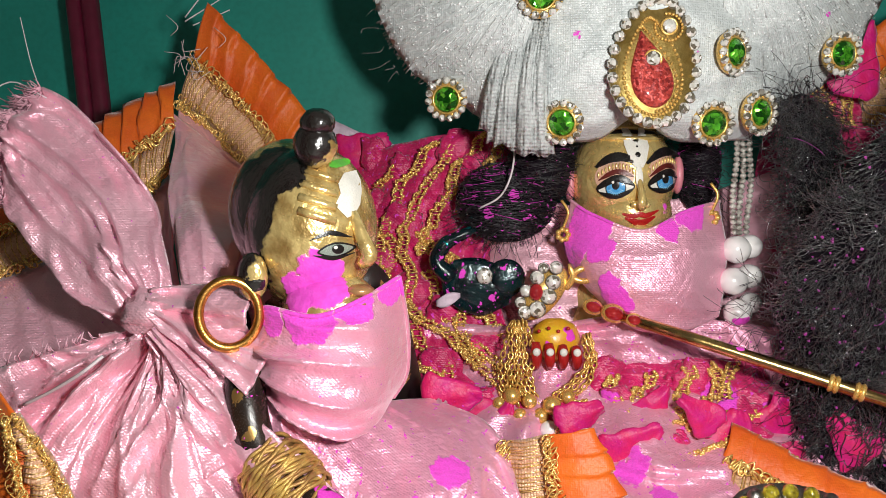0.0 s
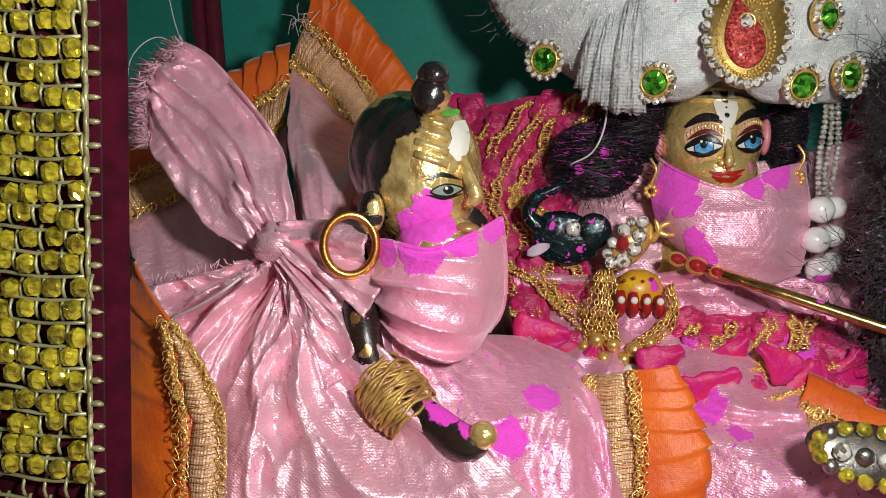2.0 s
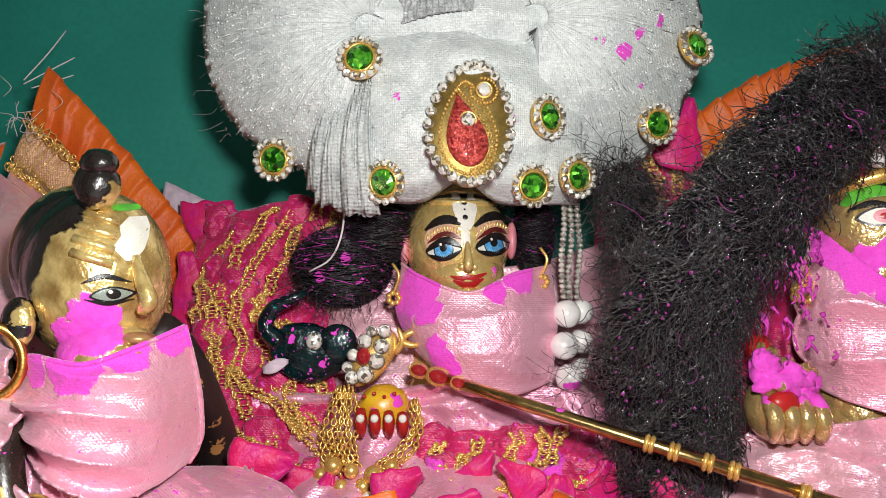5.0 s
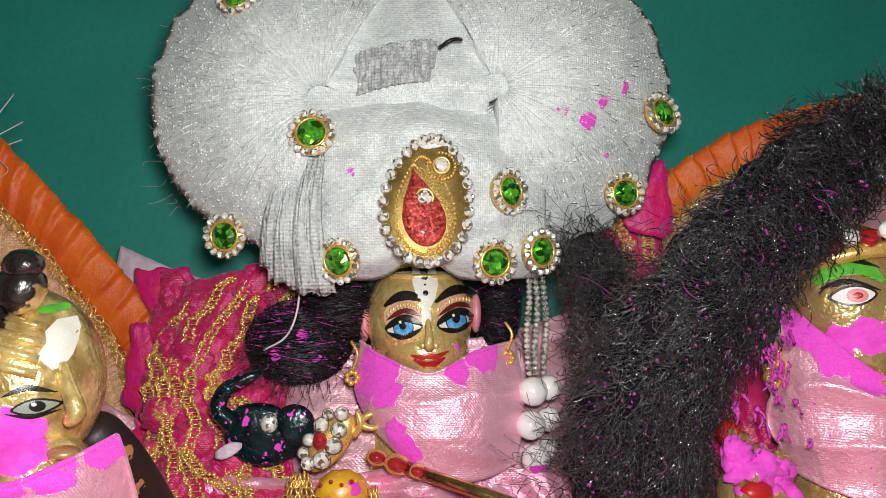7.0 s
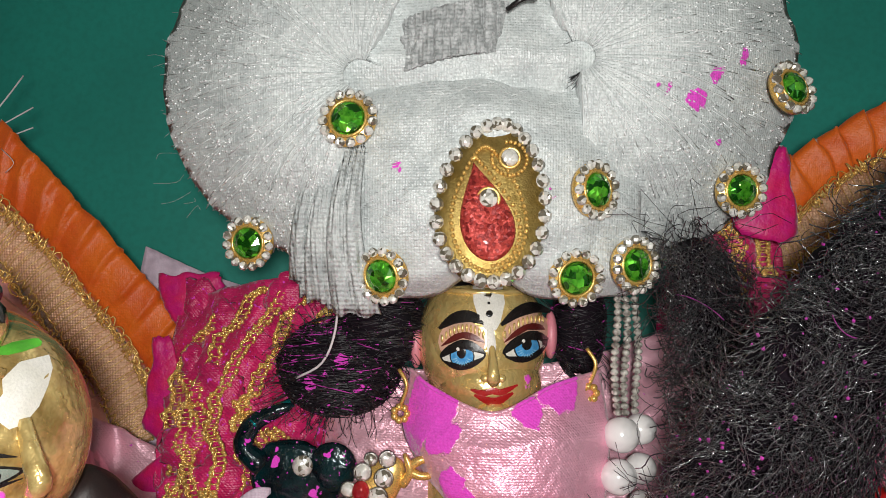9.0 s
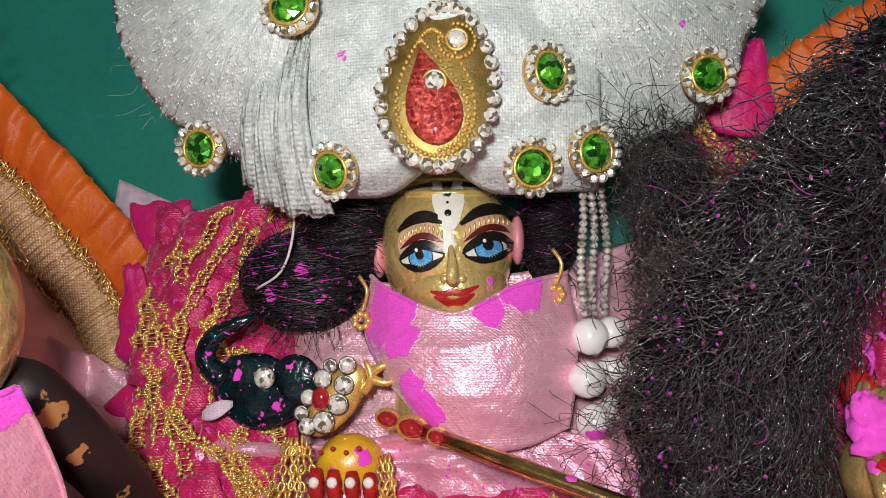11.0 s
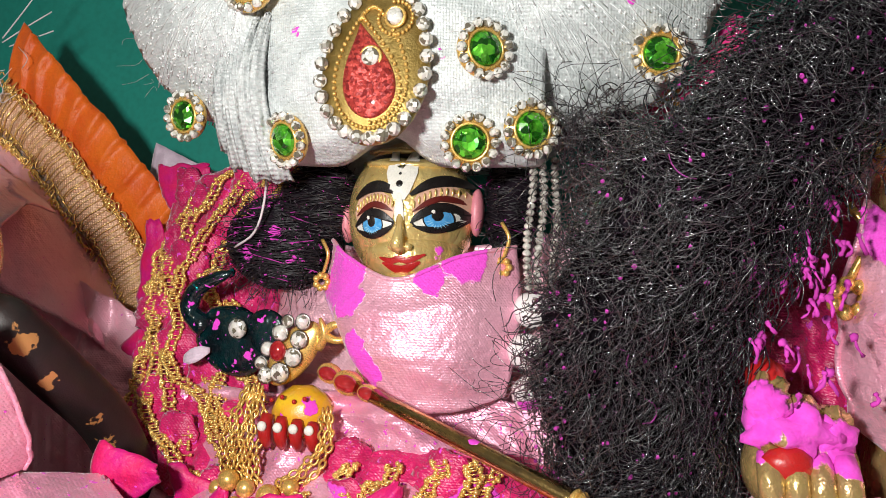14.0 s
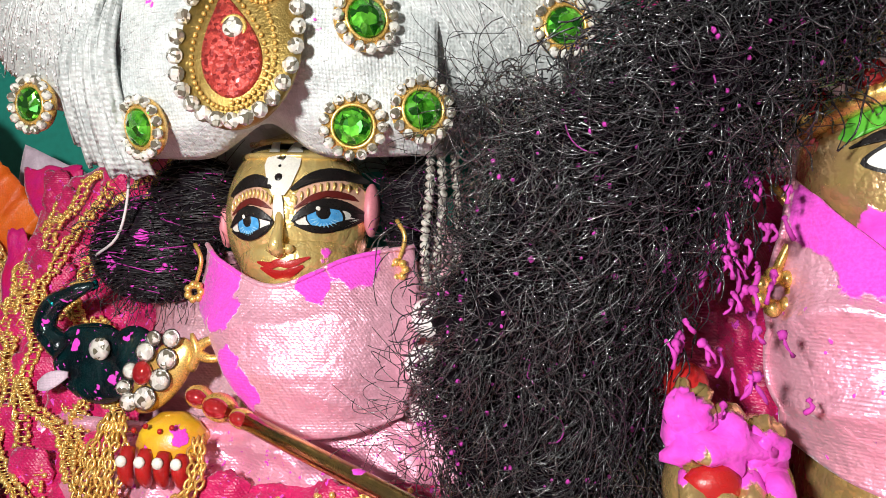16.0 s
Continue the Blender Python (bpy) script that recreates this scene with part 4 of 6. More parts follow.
BROOCHES = [(5.0, 167.6, 210.6, -25, -18), (23.3, 171, 218.6, -30, -5), (20.9, 161, 181.2, -8, -8), (93.1, 171, 188.8, -12, 28), (85.6, 174.5, 172.2, 5, 15),
            (59.5, 163.5, 170.6, 0, 38), (56.9, 167.5, 157, 10, 14), (25.9, 166.2, 157.0, 14, -24), (1.9, 174.5, 162.7, 8, -14), (66.5, 168.2, 159.2, 4, 30)]
first = brooch_original()
for n, (x, y, z, tilt, turn) in enumerate(BROOCHES):
    m = put_at(x, y, z, tilt, turn, 40 * n)
    if n:
        copy_thing(first, m)
first.matrix_basis = put_at(*BROOCHES[0])


def drop_shape(k, n, rx, rz, lean=0.0, taper=0.32):
    """A paisley outline: a teardrop whose tip curls to one side."""
    a = 2 * math.pi * k / n
    x, z = rx * math.sin(a), -rz * math.cos(a)
    s = (z + rz) / (2 * rz)
    return Vector((x * (1 - taper * s ** 2) + lean * s ** 2.2, 0, z))


def paisley():
    root = thing("paisley_brooch", "gold paisley brooch with coral stone and crystal border", "brooch", (42.6, 162, 155))
    at = Matrix.Translation((42.4, 160.3, 168.2)) @ Euler((radians(-9), radians(-4), radians(4))).to_matrix().to_4x4()

    def shaped(rx, rz, y0, y1, lean, n=40, drop=0.0, taper=0.32):
        bm = bmesh.new()
        rows = [[bm.verts.new(at @ (drop_shape(k, n, rx * s, rz * s, lean * s, taper) + Vector((0, y, drop)))) for k in range(n)] for s, y in ((1, y0), (1, (y0 + y1) / 2), (0.94, y1), (0.5, y1 - 0.25))]
        for a, b in zip(rows, rows[1:]):
            for k in range(n):
                bm.faces.new((a[k], a[(k + 1) % n], b[(k + 1) % n], b[k]))
        bm.faces.new(rows[0])
        bm.faces.new(rows[-1])
        return bm
    part("gold_plate", shaped(9.0, 13.0, 1.6, 0.0, 2.6, taper=0.22), LACE_GOLD, root)
    part("coral_stone", shaped(4.9, 7.8, 0.3, -0.9, -1.6, drop=-1.4, taper=0.9), CORAL, root)
    gold = bmesh.new()
    for k in range(26):
        ball(gold, at @ (drop_shape(k, 46, 5.5, 8.6, -1.4, 0.85) + Vector((0.1, -0.6, -1.4))), 0.36, 6, 4)
    for k in range(60):
        ball(gold, at @ (drop_shape(k, 60, 6.4, 9.8, 0.4, 0.55) + Vector((0, -0.45, -1.0))), 0.36, 6, 4)
    for k in range(22):
        a = k / 22 * 5.6
        ball(gold, at @ Vector((4.0 + 2.7 * math.cos(a + 2.6), -0.6, 6.6 + 2.7 * math.sin(a + 2.6))), 0.36, 6, 4)
    part("gold_bead_chain", gold, GOLD, root)
    bead = bmesh.new()
    ball(bead, (0, 0, 0), 1.15, 7, 5)
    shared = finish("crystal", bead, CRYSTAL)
    shared.polygons.foreach_set("use_smooth", [False] * len(shared.polygons))
    for k in range(28):
        p = at @ (drop_shape(k, 28, 8.7, 12.4, 2.6, 0.2) + Vector((0, -0.5, 0)))
        ob = new("crystal", shared)
        ob.parent = root
        ob.location = (p - Vector((42.6, 162, 155))) * 0.001
    for x, z, r in ((0.2, 0.3, 1.5), (4.0, 6.6, 1.4)):
        bm = bmesh.new()
        ball(bm, at @ Vector((x, -1.1, z)), (r, 0.8, r), 12, 8)
        part("centre_crystal", bm, CRYSTAL, root)
        bm = bmesh.new()
        c = at @ Vector((x, -0.9, z))
        tube(bm, [c + Vector((r * 1.1 * math.cos(a), 0, r * 1.1 * math.sin(a))) for a in (2 * math.pi * k / 16 for k in range(16))], 0.3, 5, closed=True)
        part("crystal_bezel", bm, GOLD, root)


LACE_GOLD = surface("olive_gold_plate", (0.30, 0.20, 0.05), (0.5, 0.36, 0.12), rough=0.35, metal=0.8, relief=0.7)
paisley()


def tassel():
    root = thing("bead_tassel", "clear bead strands ending in white pearls beside veil", "tassel", (67, 181, 110))
    bead = bmesh.new()
    ball(bead, (0, 0, 0), (0.8, 0.8, 0.62), 8, 6)
    shared = finish("glass_bead", bead, BEAD)
    for k, (x, y, top, end) in enumerate(((65.4, 179.0, 156, 134.0), (67.2, 180.0, 157, 133.2), (69.4, 181.5, 156, 133.5))):
        z = top
        while z > end:
            ob = new("glass_bead", shared)
            ob.parent = root
            ob.location = (Vector((x + 0.35 * math.sin(z * 0.3 + k), y, z)) - Vector((67, 181, 110))) * 0.001
            z -= 1.15
    for x, y, z, r in ((66.3, 179.4, 130.3, 3.2), (65.6, 178.6, 123.3, 3.2), (66.6, 178.2, 116.4, 3.1), (70.2, 182.5, 130.8, 2.9), (70.0, 181.5, 124.2, 2.8), (70.2, 181.0, 118.2, 2.5)):
        bm = bmesh.new()
        ball(bm, (x, y, z), (r, r, r * 0.96), 20, 14, lump=0.04)
        part("pearl", bm, PEARL, root)


tassel()

# ---- veils and dresses of pink satin ----
VEIL_C = surface("pink_satin_veil", (0.94, 0.48, 0.61), (0.86, 0.38, 0.52),
                 powder=[(33, 176, 136, 5.4), (30, 179, 130.5, 4.6), (35.5, 174, 130.5, 3.4), (38.5, 172, 119, 3.8), (37, 172.5, 123, 2.6), (55, 176, 139, 4.6), (50, 173.5, 134.5, 2.6)], **PINK_ARGS)
VEIL_L = surface("pink_satin_veil", (0.94, 0.48, 0.61), (0.86, 0.38, 0.52),
                 powder=[(-18, 126.5, 122, 4.2), (-25, 128, 122, 3.0), (-11, 128, 124, 3.4), (-5.5, 134, 127, 4)], dust=0.25, **PINK_ARGS)
VEIL_R = surface("pink_satin_veil", (0.94, 0.47, 0.60), (0.86, 0.36, 0.50),
                 powder=[(115, 157, 144.5, 5), (118, 153, 139.5, 4.6), (124, 150.5, 136.5, 4.6), (131, 151, 137.5, 3.5), (114, 155, 129, 1.6)], dust=0.25, **PINK_ARGS)
SKIRT = surface("pink_satin_skirt", (0.91, 0.43, 0.58), (0.82, 0.32, 0.48),
                powder=[(-5, 124, 97, 5.2), (-10, 122, 98, 4.6), (4, 136, 93, 4.2), (9, 141, 88, 4), (-2, 128, 88, 4.4), (38, 152, 91, 4.5), (30, 158, 93, 4), (52, 158, 97, 4), (44, 148, 84, 3.6)], dust=0.9, **PINK_ARGS)


def veil_centre():
    f = net([[(29.6, 181, 141), (28.2, 181, 131), (32, 181, 123), (38.5, 179, 116.5)],
             [(34, 176.5, 138.0), (34.5, 173.5, 128), (37.5, 173.5, 120), (42, 175, 113.5)],
             [(44, 172.8, 134.6), (44.5, 170.5, 127), (46, 171, 119), (47, 173.5, 112.5)],
             [(54, 176.0, 138.8), (55, 172.5, 129), (55, 172.5, 120), (55, 174.5, 113)],
             [(63, 182, 141), (64.4, 180, 131), (63.8, 179, 122), (62.5, 178, 115.5)]])

    def g(u, v):
        p = f(u, v)
        sag = 1.2 - 2.4 * abs(math.sin(v * 9 + 1.0 * math.sin(u * 3.1) + 0.8 * noise.noise(Vector((u * 3, v * 3, 1))))) ** 0.7
        return p + Vector((0, -1, 0)) * (0.38 * sag * (1 - 0.6 * v) + 0.6 * ridged(Vector((u * 2.2 - v, v * 2.5, 3))) * 0.8)
    bm = bmesh.new()
    sheet(bm, g, 60, 44, 0.45)
    root = thing("veil", "pink satin veil over the idol's chin with powder", "veil", (46, 176, 112))
    part("veil_cloth", bm, VEIL_C, root)
    bm = bmesh.new()
    tube(bm, [g(k / 40, 0) for k in range(41)], 0.4, 6)
    part("rolled_hem", bm, VEIL_C, root)


veil_centre()


def veil_left():
    f = net([[(-31, 136, 122.5), (-31, 135, 117), (-29.5, 135, 112), (-27, 134, 107)],
             [(-25, 129.0, 123.5), (-25, 126, 116), (-23, 127, 109), (-20, 129, 103)],
             [(-17, 127.0, 122.5), (-17, 124, 116), (-15, 125.5, 108), (-13, 129, 101.5)],
             [(-10, 129.0, 125.0), (-8.5, 128, 117), (-8, 131, 109), (-8.5, 136, 102.5)],
             [(-4.5, 136, 128), (-3.6, 142, 118), (-4.2, 147, 109), (-7, 150, 103.5)]])

    def g(u, v):
        p = f(u, v)
        sag = 1.3 - 2.6 * abs(math.sin(v * 11 - 3.4 * u * u + 0.9 * noise.noise(Vector((u * 3, v * 3, 1))))) ** 0.7
        return p + Vector((0, -1, 0.15)) * (2.0 * sag * math.sin(math.pi * min(1, u + 0.12)) * min(1, 3 * v + 0.2) + 0.8 * ridged(Vector((u * 2, v * 4, 8))))
    bm = bmesh.new()
    sheet(bm, g, 56, 50, 0.5)
    root = thing("veil", "pink satin veil hung over the brass idol's mouth", "veil", (-16, 130, 102))
    part("veil_cloth", bm, VEIL_L, root)
    for line in ([g(1, k / 30) for k in range(31)], [g(k / 30, 0) for k in range(31)]):
        bm = bmesh.new()
        tube(bm, line, 0.42, 6)
        part("rolled_hem", bm, VEIL_L, root)


veil_left()


def veil_right():
    f = net([[(112.5, 156, 147), (110.5, 158, 133), (110.8, 158, 124), (113, 158, 116)],
             [(117, 149.0, 141), (115, 149, 131), (116, 150, 121), (119, 152, 112)],
             [(127, 145.2, 133.5), (127, 144, 127), (127, 145, 118), (128, 148, 110)],
             [(138, 149, 140), (139, 149, 130), (139, 150, 120), (138, 152, 111)],
             [(144, 160, 141), (146, 160, 132), (146, 160, 122), (144, 160, 112)]])

    def g(u, v):
        p = f(u, v)
        sag = 1.2 - 2.4 * abs(math.sin(v * 8 + 1.6 * math.cos((u - 0.5) * 4) + 0.6 * noise.noise(Vector((u * 3, v * 3, 6))))) ** 0.7
        return p + Vector((0, 5 + 2 * v, 1.5)) + Vector((0, -1, 0.1)) * (1.5 * sag * min(1, 2.5 * v + 0.3) + 0.5 * ridged(Vector((u * 2, v * 3, 18))))
    bm = bmesh.new()
    sheet(bm, g, 50, 46, 0.5)
    root = thing("veil", "pink satin veil over the idol half behind hair", "veil", (127, 152, 111))
    part("veil_cloth", bm, VEIL_R, root)
    bm = bmesh.new()
    tube(bm, [g(0, k / 30) for k in range(31)], 0.45, 6)
    part("rolled_hem", bm, VEIL_R, root)


veil_right()


def left_dress():
    root = thing("pink_dress", "crumpled pink satin dress gathered at a knot", "dress", (-40, 140, 0))
    # skirt that spreads down from the knot
    def f(u, v):
        a = radians(197 + 126 * u)
        far = min(62 + 60 * u, 119 / max(0.3, -math.sin(a)))
        d = 2 + (far - 2) * v
        x, z = -46 + d * math.cos(a), 120 + d * math.sin(a)
        y = 137 - 0.52 * min(38, 120 - z) - 0.12 * max(0, 82 - z) + 0.15 * max(0, -46 - x)
        return Vector((x, y, z))
    g = crumple(crumple(rays(f, 2.6, 5.0, 2.0, "v", 0.12), 6.0, 2.7, 1.0, (2.0, 1.5)), 0.9, 7.0, 5.0, (1.6, 1.2))
    bm = bmesh.new()
    sheet(bm, g, 170, 130, 0.7)
    part("skirt_front", bm, PINK, root)
    bm = bmesh.new()
    for k in range(60):
        p = g(0.0, random.uniform(0.15, 0.9))
        q = p + Vector((random.uniform(-1.5, 1.5), random.uniform(-1.5, 0.5), random.uniform(0.5, 2.6)))
        tube(bm, [p, (p + q) / 2 + Vector((random.uniform(-0.6, 0.6), -0.3, 0)), q], 0.13, 3)
    part("fray_threads", bm, FRAY, root)
    # side of the skirt under the arm
    f = net([[(-28, 133, 108), (-20, 133, 104), (-9, 146, 103.5), (0, 160, 101)],
             [(-24, 128, 92), (-13, 127, 93), (1, 138, 97), (12, 149, 98)],
             [(-20, 121, 78), (-6, 121, 80), (8, 128, 84), (17, 138, 87)],
             [(-16, 112, 50), (-2, 112, 52), (12, 118, 54), (24, 128, 56)],
             [(-14, 108, 0), (0, 108, 0), (14, 112, 0), (28, 124, 0)]])
    g = crumple(crumple(f, 4.0, 2.6, 6.0, (1.0, 1.5)), 0.5, 7.0, 9.0)
    bm = bmesh.new()
    sheet(bm, g, 130, 90, 0.7)
    part("skirt_side", bm, SKIRT, root)
    # bodice folds that run from the knot to the ear
    for k, (a, b, w, s) in enumerate((((-46, 134, 122), (-27, 129, 112), 5.0, 1), ((-46, 133.5, 119), (-30, 129, 103), 4.5, 2), ((-47, 135, 124), (-29, 133, 122), 4.5, 3),
                                      ((-45, 134, 117), (-36, 128, 96), 4.2, 4))):
        a, b = Vector(a), Vector(b)
        way = (b - a).normalized()
        side = way.cross(Vector((0, -1, 0))).normalized()

        def roll(u, v, a=a, b=b, side=side, w=w, s=s):
            t = (v - 0.5) * 2
            p = a.lerp(b, u) + side * t * w * (0.45 + 0.75 * u)
            hump = (1 - t * t) * (2.6 + 1.4 * u) + 2.2 * ridged(Vector((u * 1.6, v * 3.5, s * 3.1))) + 0.4 * ridged(Vector((u * 4, v * 6, s * 5.1)))
            return p + Vector((0, -1, 0)) * (hump - 1.6)
        bm = bmesh.new()
        sheet(bm, roll, 44, 30, 0.6)
        part("gathered_fold", bm, PINK, root)
    # the knot itself
    bm = bmesh.new()
    ball(bm, (-47, 135.5, 121.5), (5.5, 4.5, 4.2), 24, 16, lump=0.35)
    part("knot", bm, PINK, root)
    # frayed tail that stands up from the knot
    f = net([[(-44, 138, 121), (-48, 137, 119), (-53, 139, 118)],
             [(-47, 142, 131), (-55, 139, 128), (-64, 141, 124)],
             [(-53, 148, 143), (-63, 143, 139), (-73, 145, 132)],
             [(-66, 150, 157), (-74, 146, 150), (-79, 147, 140)],
             [(-73.5, 151, 161.5), (-79, 147.5, 154), (-81, 148, 144)]])
    g = crumple(crumple(rays(f, 3.2, 4.0, 3.0, "u", 0.3), 2.8, 2.6, 9.0, (1, 1.4)), 0.4, 7.0, 2.0)
    bm = bmesh.new()
    sheet(bm, g, 60, 44, 0.5)
    part("frayed_tail", bm, PINK, root)
    bm = bmesh.new()
    for k in range(700):
        v = random.random()
        p = g(1, v) if k % 3 else g(0.75 + 0.25 * random.random(), 1)
        q = p + Vector((random.uniform(-5.0, 0.3), random.uniform(-1.5, 1.5), random.uniform(-1.8, 1.8)))
        m = (p + q) / 2 + Vector([random.uniform(-0.8, 0.8) for _ in range(3)])
        tube(bm, [p, m, q], 0.14, 3)
    part("fray_threads", bm, FRAY, root, "loose pink threads")
    # long stray threads
    for line, thick in (([(-73, 150, 160), (-80, 150, 163), (-86, 150, 158), (-86, 150, 148), (-82, 149, 140)], 0.14), ([(-74, 150, 161), (-77, 152, 167), (-80, 154, 176)], 0.1),
                        ([(-66, 128, 107), (-60, 126, 110), (-54, 124, 113.5), (-51, 125, 116)], 0.3)):
        bm = bmesh.new()
        tube(bm, smooth_line(line, 20), thick, 5)
        part("stray_thread", bm, THREAD, root)
    # satin piece that reaches up to the collar
    f = net([[(-42, 138, 121), (-40, 138, 122), (-36, 140, 122)],
             [(-50, 152, 135), (-45, 150, 136), (-36, 154, 134)],
             [(-58, 172, 146), (-51, 168, 143), (-39, 176, 140)],
             [(-63, 187, 155), (-55, 184, 151), (-44, 190, 146)],
             [(-67, 198, 162), (-58, 198, 155), (-47, 202, 145)]])
    bm = bmesh.new()
    sheet(bm, crumple(rays(f, 3.0, 2.0, 13.0, "u", 0.3), 1.8, 2.2, 4.0), 50, 30, 0.5)
    part("rising_fold", bm, PINK, root)
    bm = bmesh.new()
    for k in range(12):
        p = Vector((-64, 199, 176)) + Vector([random.gauss(0, 3.0), random.gauss(0, 1.5), random.gauss(0, 4)])
        a = random.uniform(0, 6.28)
        tube(bm, smooth_line([p, p + Vector((3 * math.cos(a), -1, 3 * math.sin(a))), p + Vector((5 * math.cos(a + 1), -0.5, 5 * math.sin(a + 1)))], 8), 0.09, 4)
    part("fray_threads", bm, THREAD, root)


FRAY = surface("pink_thread", (0.88, 0.50, 0.60), rough=0.6)
left_dress()


def lower_skirts():
    root = thing("pink_skirt", "pink satin skirt of the middle idol with powder", "skirt", (46, 165, 0))
    f = net([[(-12, 192, 112), (20, 183, 112), (46, 178, 116), (80, 182, 112)],
             [(-14, 188, 98), (16, 177, 100), (48, 172, 102), (84, 176, 98)],
             [(-14, 180, 84), (14, 164, 88), (48, 156, 91), (88, 166, 86)],
             [(-14, 170, 66), (14, 150, 70), (50, 138, 74), (94, 150, 66)],
             [(-14, 162, 0), (14, 136, 0), (52, 124, 0), (98, 140, 0)]])
    bm = bmesh.new()
    sheet(bm, crumple(rays(f, 3.0, 8.0, 5.0, "u", 0.4), 5.0, 4.5, 12.0), 130, 120, 0.8)
    part("skirt_cloth", bm, SKIRT, root)
    root = thing("pink_skirt", "pink satin skirt of the idol behind the hair", "skirt", (125, 165, 0))
    f = net([[(92, 172, 104), (108, 160, 108), (128, 156, 112), (158, 172, 110)],
             [(90, 164, 92), (108, 150, 98), (130, 144, 100), (162, 162, 98)],
             [(90, 154, 76), (108, 140, 80), (132, 134, 82), (166, 152, 78)],
             [(92, 144, 0), (110, 128, 0), (134, 122, 0), (170, 140, 0)]])
    bm = bmesh.new()
    sheet(bm, crumple(rays(f, 3.0, 7.0, 15.0, "u", 0.4), 4.2, 5.0, 22.0), 100, 100, 0.8)
    part("skirt_cloth", bm, PINK, root)
    # drape behind the neck of the middle idol
    f = net([[(6, 201, 152), (28, 194, 140), (60, 194, 142), (86, 202, 150)],
             [(2, 200, 130), (26, 190, 124), (62, 190, 124), (88, 198, 130)],
             [(-2, 198, 108), (24, 188, 108), (62, 186, 108), (90, 194, 108)]])
    bm = bmesh.new()
    sheet(bm, crumple(f, 3.0, 3.4, 32.0), 60, 40, 0.6)
    solo("satin_drape", bm, PINK, "pink satin drape behind the brass neck", "drape")
    f = net([[(-36, 222, 165), (-20, 224, 158), (4, 222, 152)], [(-40, 222, 140), (-20, 222, 136), (4, 220, 130)], [(-44, 220, 90), (-20, 216, 86), (4, 214, 84)], [(-44, 220, 0), (-20, 216, 0), (4, 214, 0)]])
    bm = bmesh.new()
    sheet(bm, crumple(f, 2.0, 2.4, 42.0), 40, 40, 0.6)
    solo("satin_drape", bm, WHITE_HEM, "pale lilac satin drape behind the collar", "drape")


lower_skirts()


def back_drapes():
    f = net([[(-66, 200, 140), (-46, 203, 132), (-24, 204, 122)], [(-64, 194, 122), (-44, 198, 114), (-22, 199, 108)], [(-62, 186, 98), (-42, 192, 94), (-18, 194, 92)], [(-60, 180, 0), (-40, 186, 0), (-16, 190, 0)]])
    bm = bmesh.new()
    sheet(bm, crumple(rays(f, 2.5, 4.0, 51.0, "u", 0.3), 3.5, 3.0, 52.0), 70, 60, 0.6)
    solo("satin_drape", bm, PINK, "pink satin drape behind the brass idol's dark other arm", "drape")
    f = net([[(90, 184, 158), (104, 182, 156), (122, 186, 150)], [(88, 182, 136), (102, 178, 134), (120, 182, 130)], [(88, 180, 112), (102, 174, 110), (120, 178, 108)], [(88, 178, 0), (102, 172, 0), (120, 176, 0)]])
    bm = bmesh.new()
    sheet(bm, crumple(rays(f, 2.5, 4.0, 61.0, "u", 0.3), 3.0, 3.5, 62.0), 60, 60, 0.6)
    solo("magenta_drape", bm, MAGENTA, "dark magenta cloth drape behind the curly hair", "drape")


back_drapes()

# ---- magenta shawls with gold trim ----


def shawl(label, rows, trims, seed, at, ruffles=6):
    root = thing("magenta_shawl", label, "shawl", at)
    f = crumple(rays(net(rows), 2.4, 5.0, seed, "u", 0.2), 2.6, 3.2, seed + 1)
    bm = bmesh.new()
    sheet(bm, f, 70, 50, 0.6)
    part("net_cloth", bm, MAGENTA, root)
    for k in range(ruffles):
        u, v = (k + 0.5) / ruffles, 0.12 + 0.76 * ((k * 0.618) % 1)
        w = random.uniform(3.6, 5.6)
        bm = bmesh.new()
        ball(bm, f(u, v) + Vector((0, 0.4, 0)), (w, 1.9, w * random.uniform(0.7, 1.0)), 26, 16, turn=Euler((0, random.uniform(0, 3), 0)).to_matrix(), lump=0.35)
        part("ruffle", bm, MAGENTA, root)
    for line, turns in trims:
        bm = bmesh.new()
        pts = []
        for u, v in line:
            pts.append(f(u, v) + Vector((0, -1.5, 0)))
        wander = [p + Vector((random.uniform(-0.9, 0.9), 0, random.uniform(-0.9, 0.9))) for p in smooth_line(pts, len(pts) * 3)]
        coil(bm, wander, turns, 0.5, 0.17, lift=0.5, wobble=0.8)
        beaded(bm, wander, turns * 4, 0.45, jitter=0.25, lift=0.7)
        side = [p + Vector((2.0, 0, 0.4)) for p in wander]
        beaded(bm, side, turns * 4, 0.42, jitter=0.3, lift=0.7)
        zigzag(bm, wander, side, turns * 2, 0.14, lift=0.6, jitter=0.3)
        part("gold_trim", bm, ZARI, root, "crinkled gold trim")
    return f


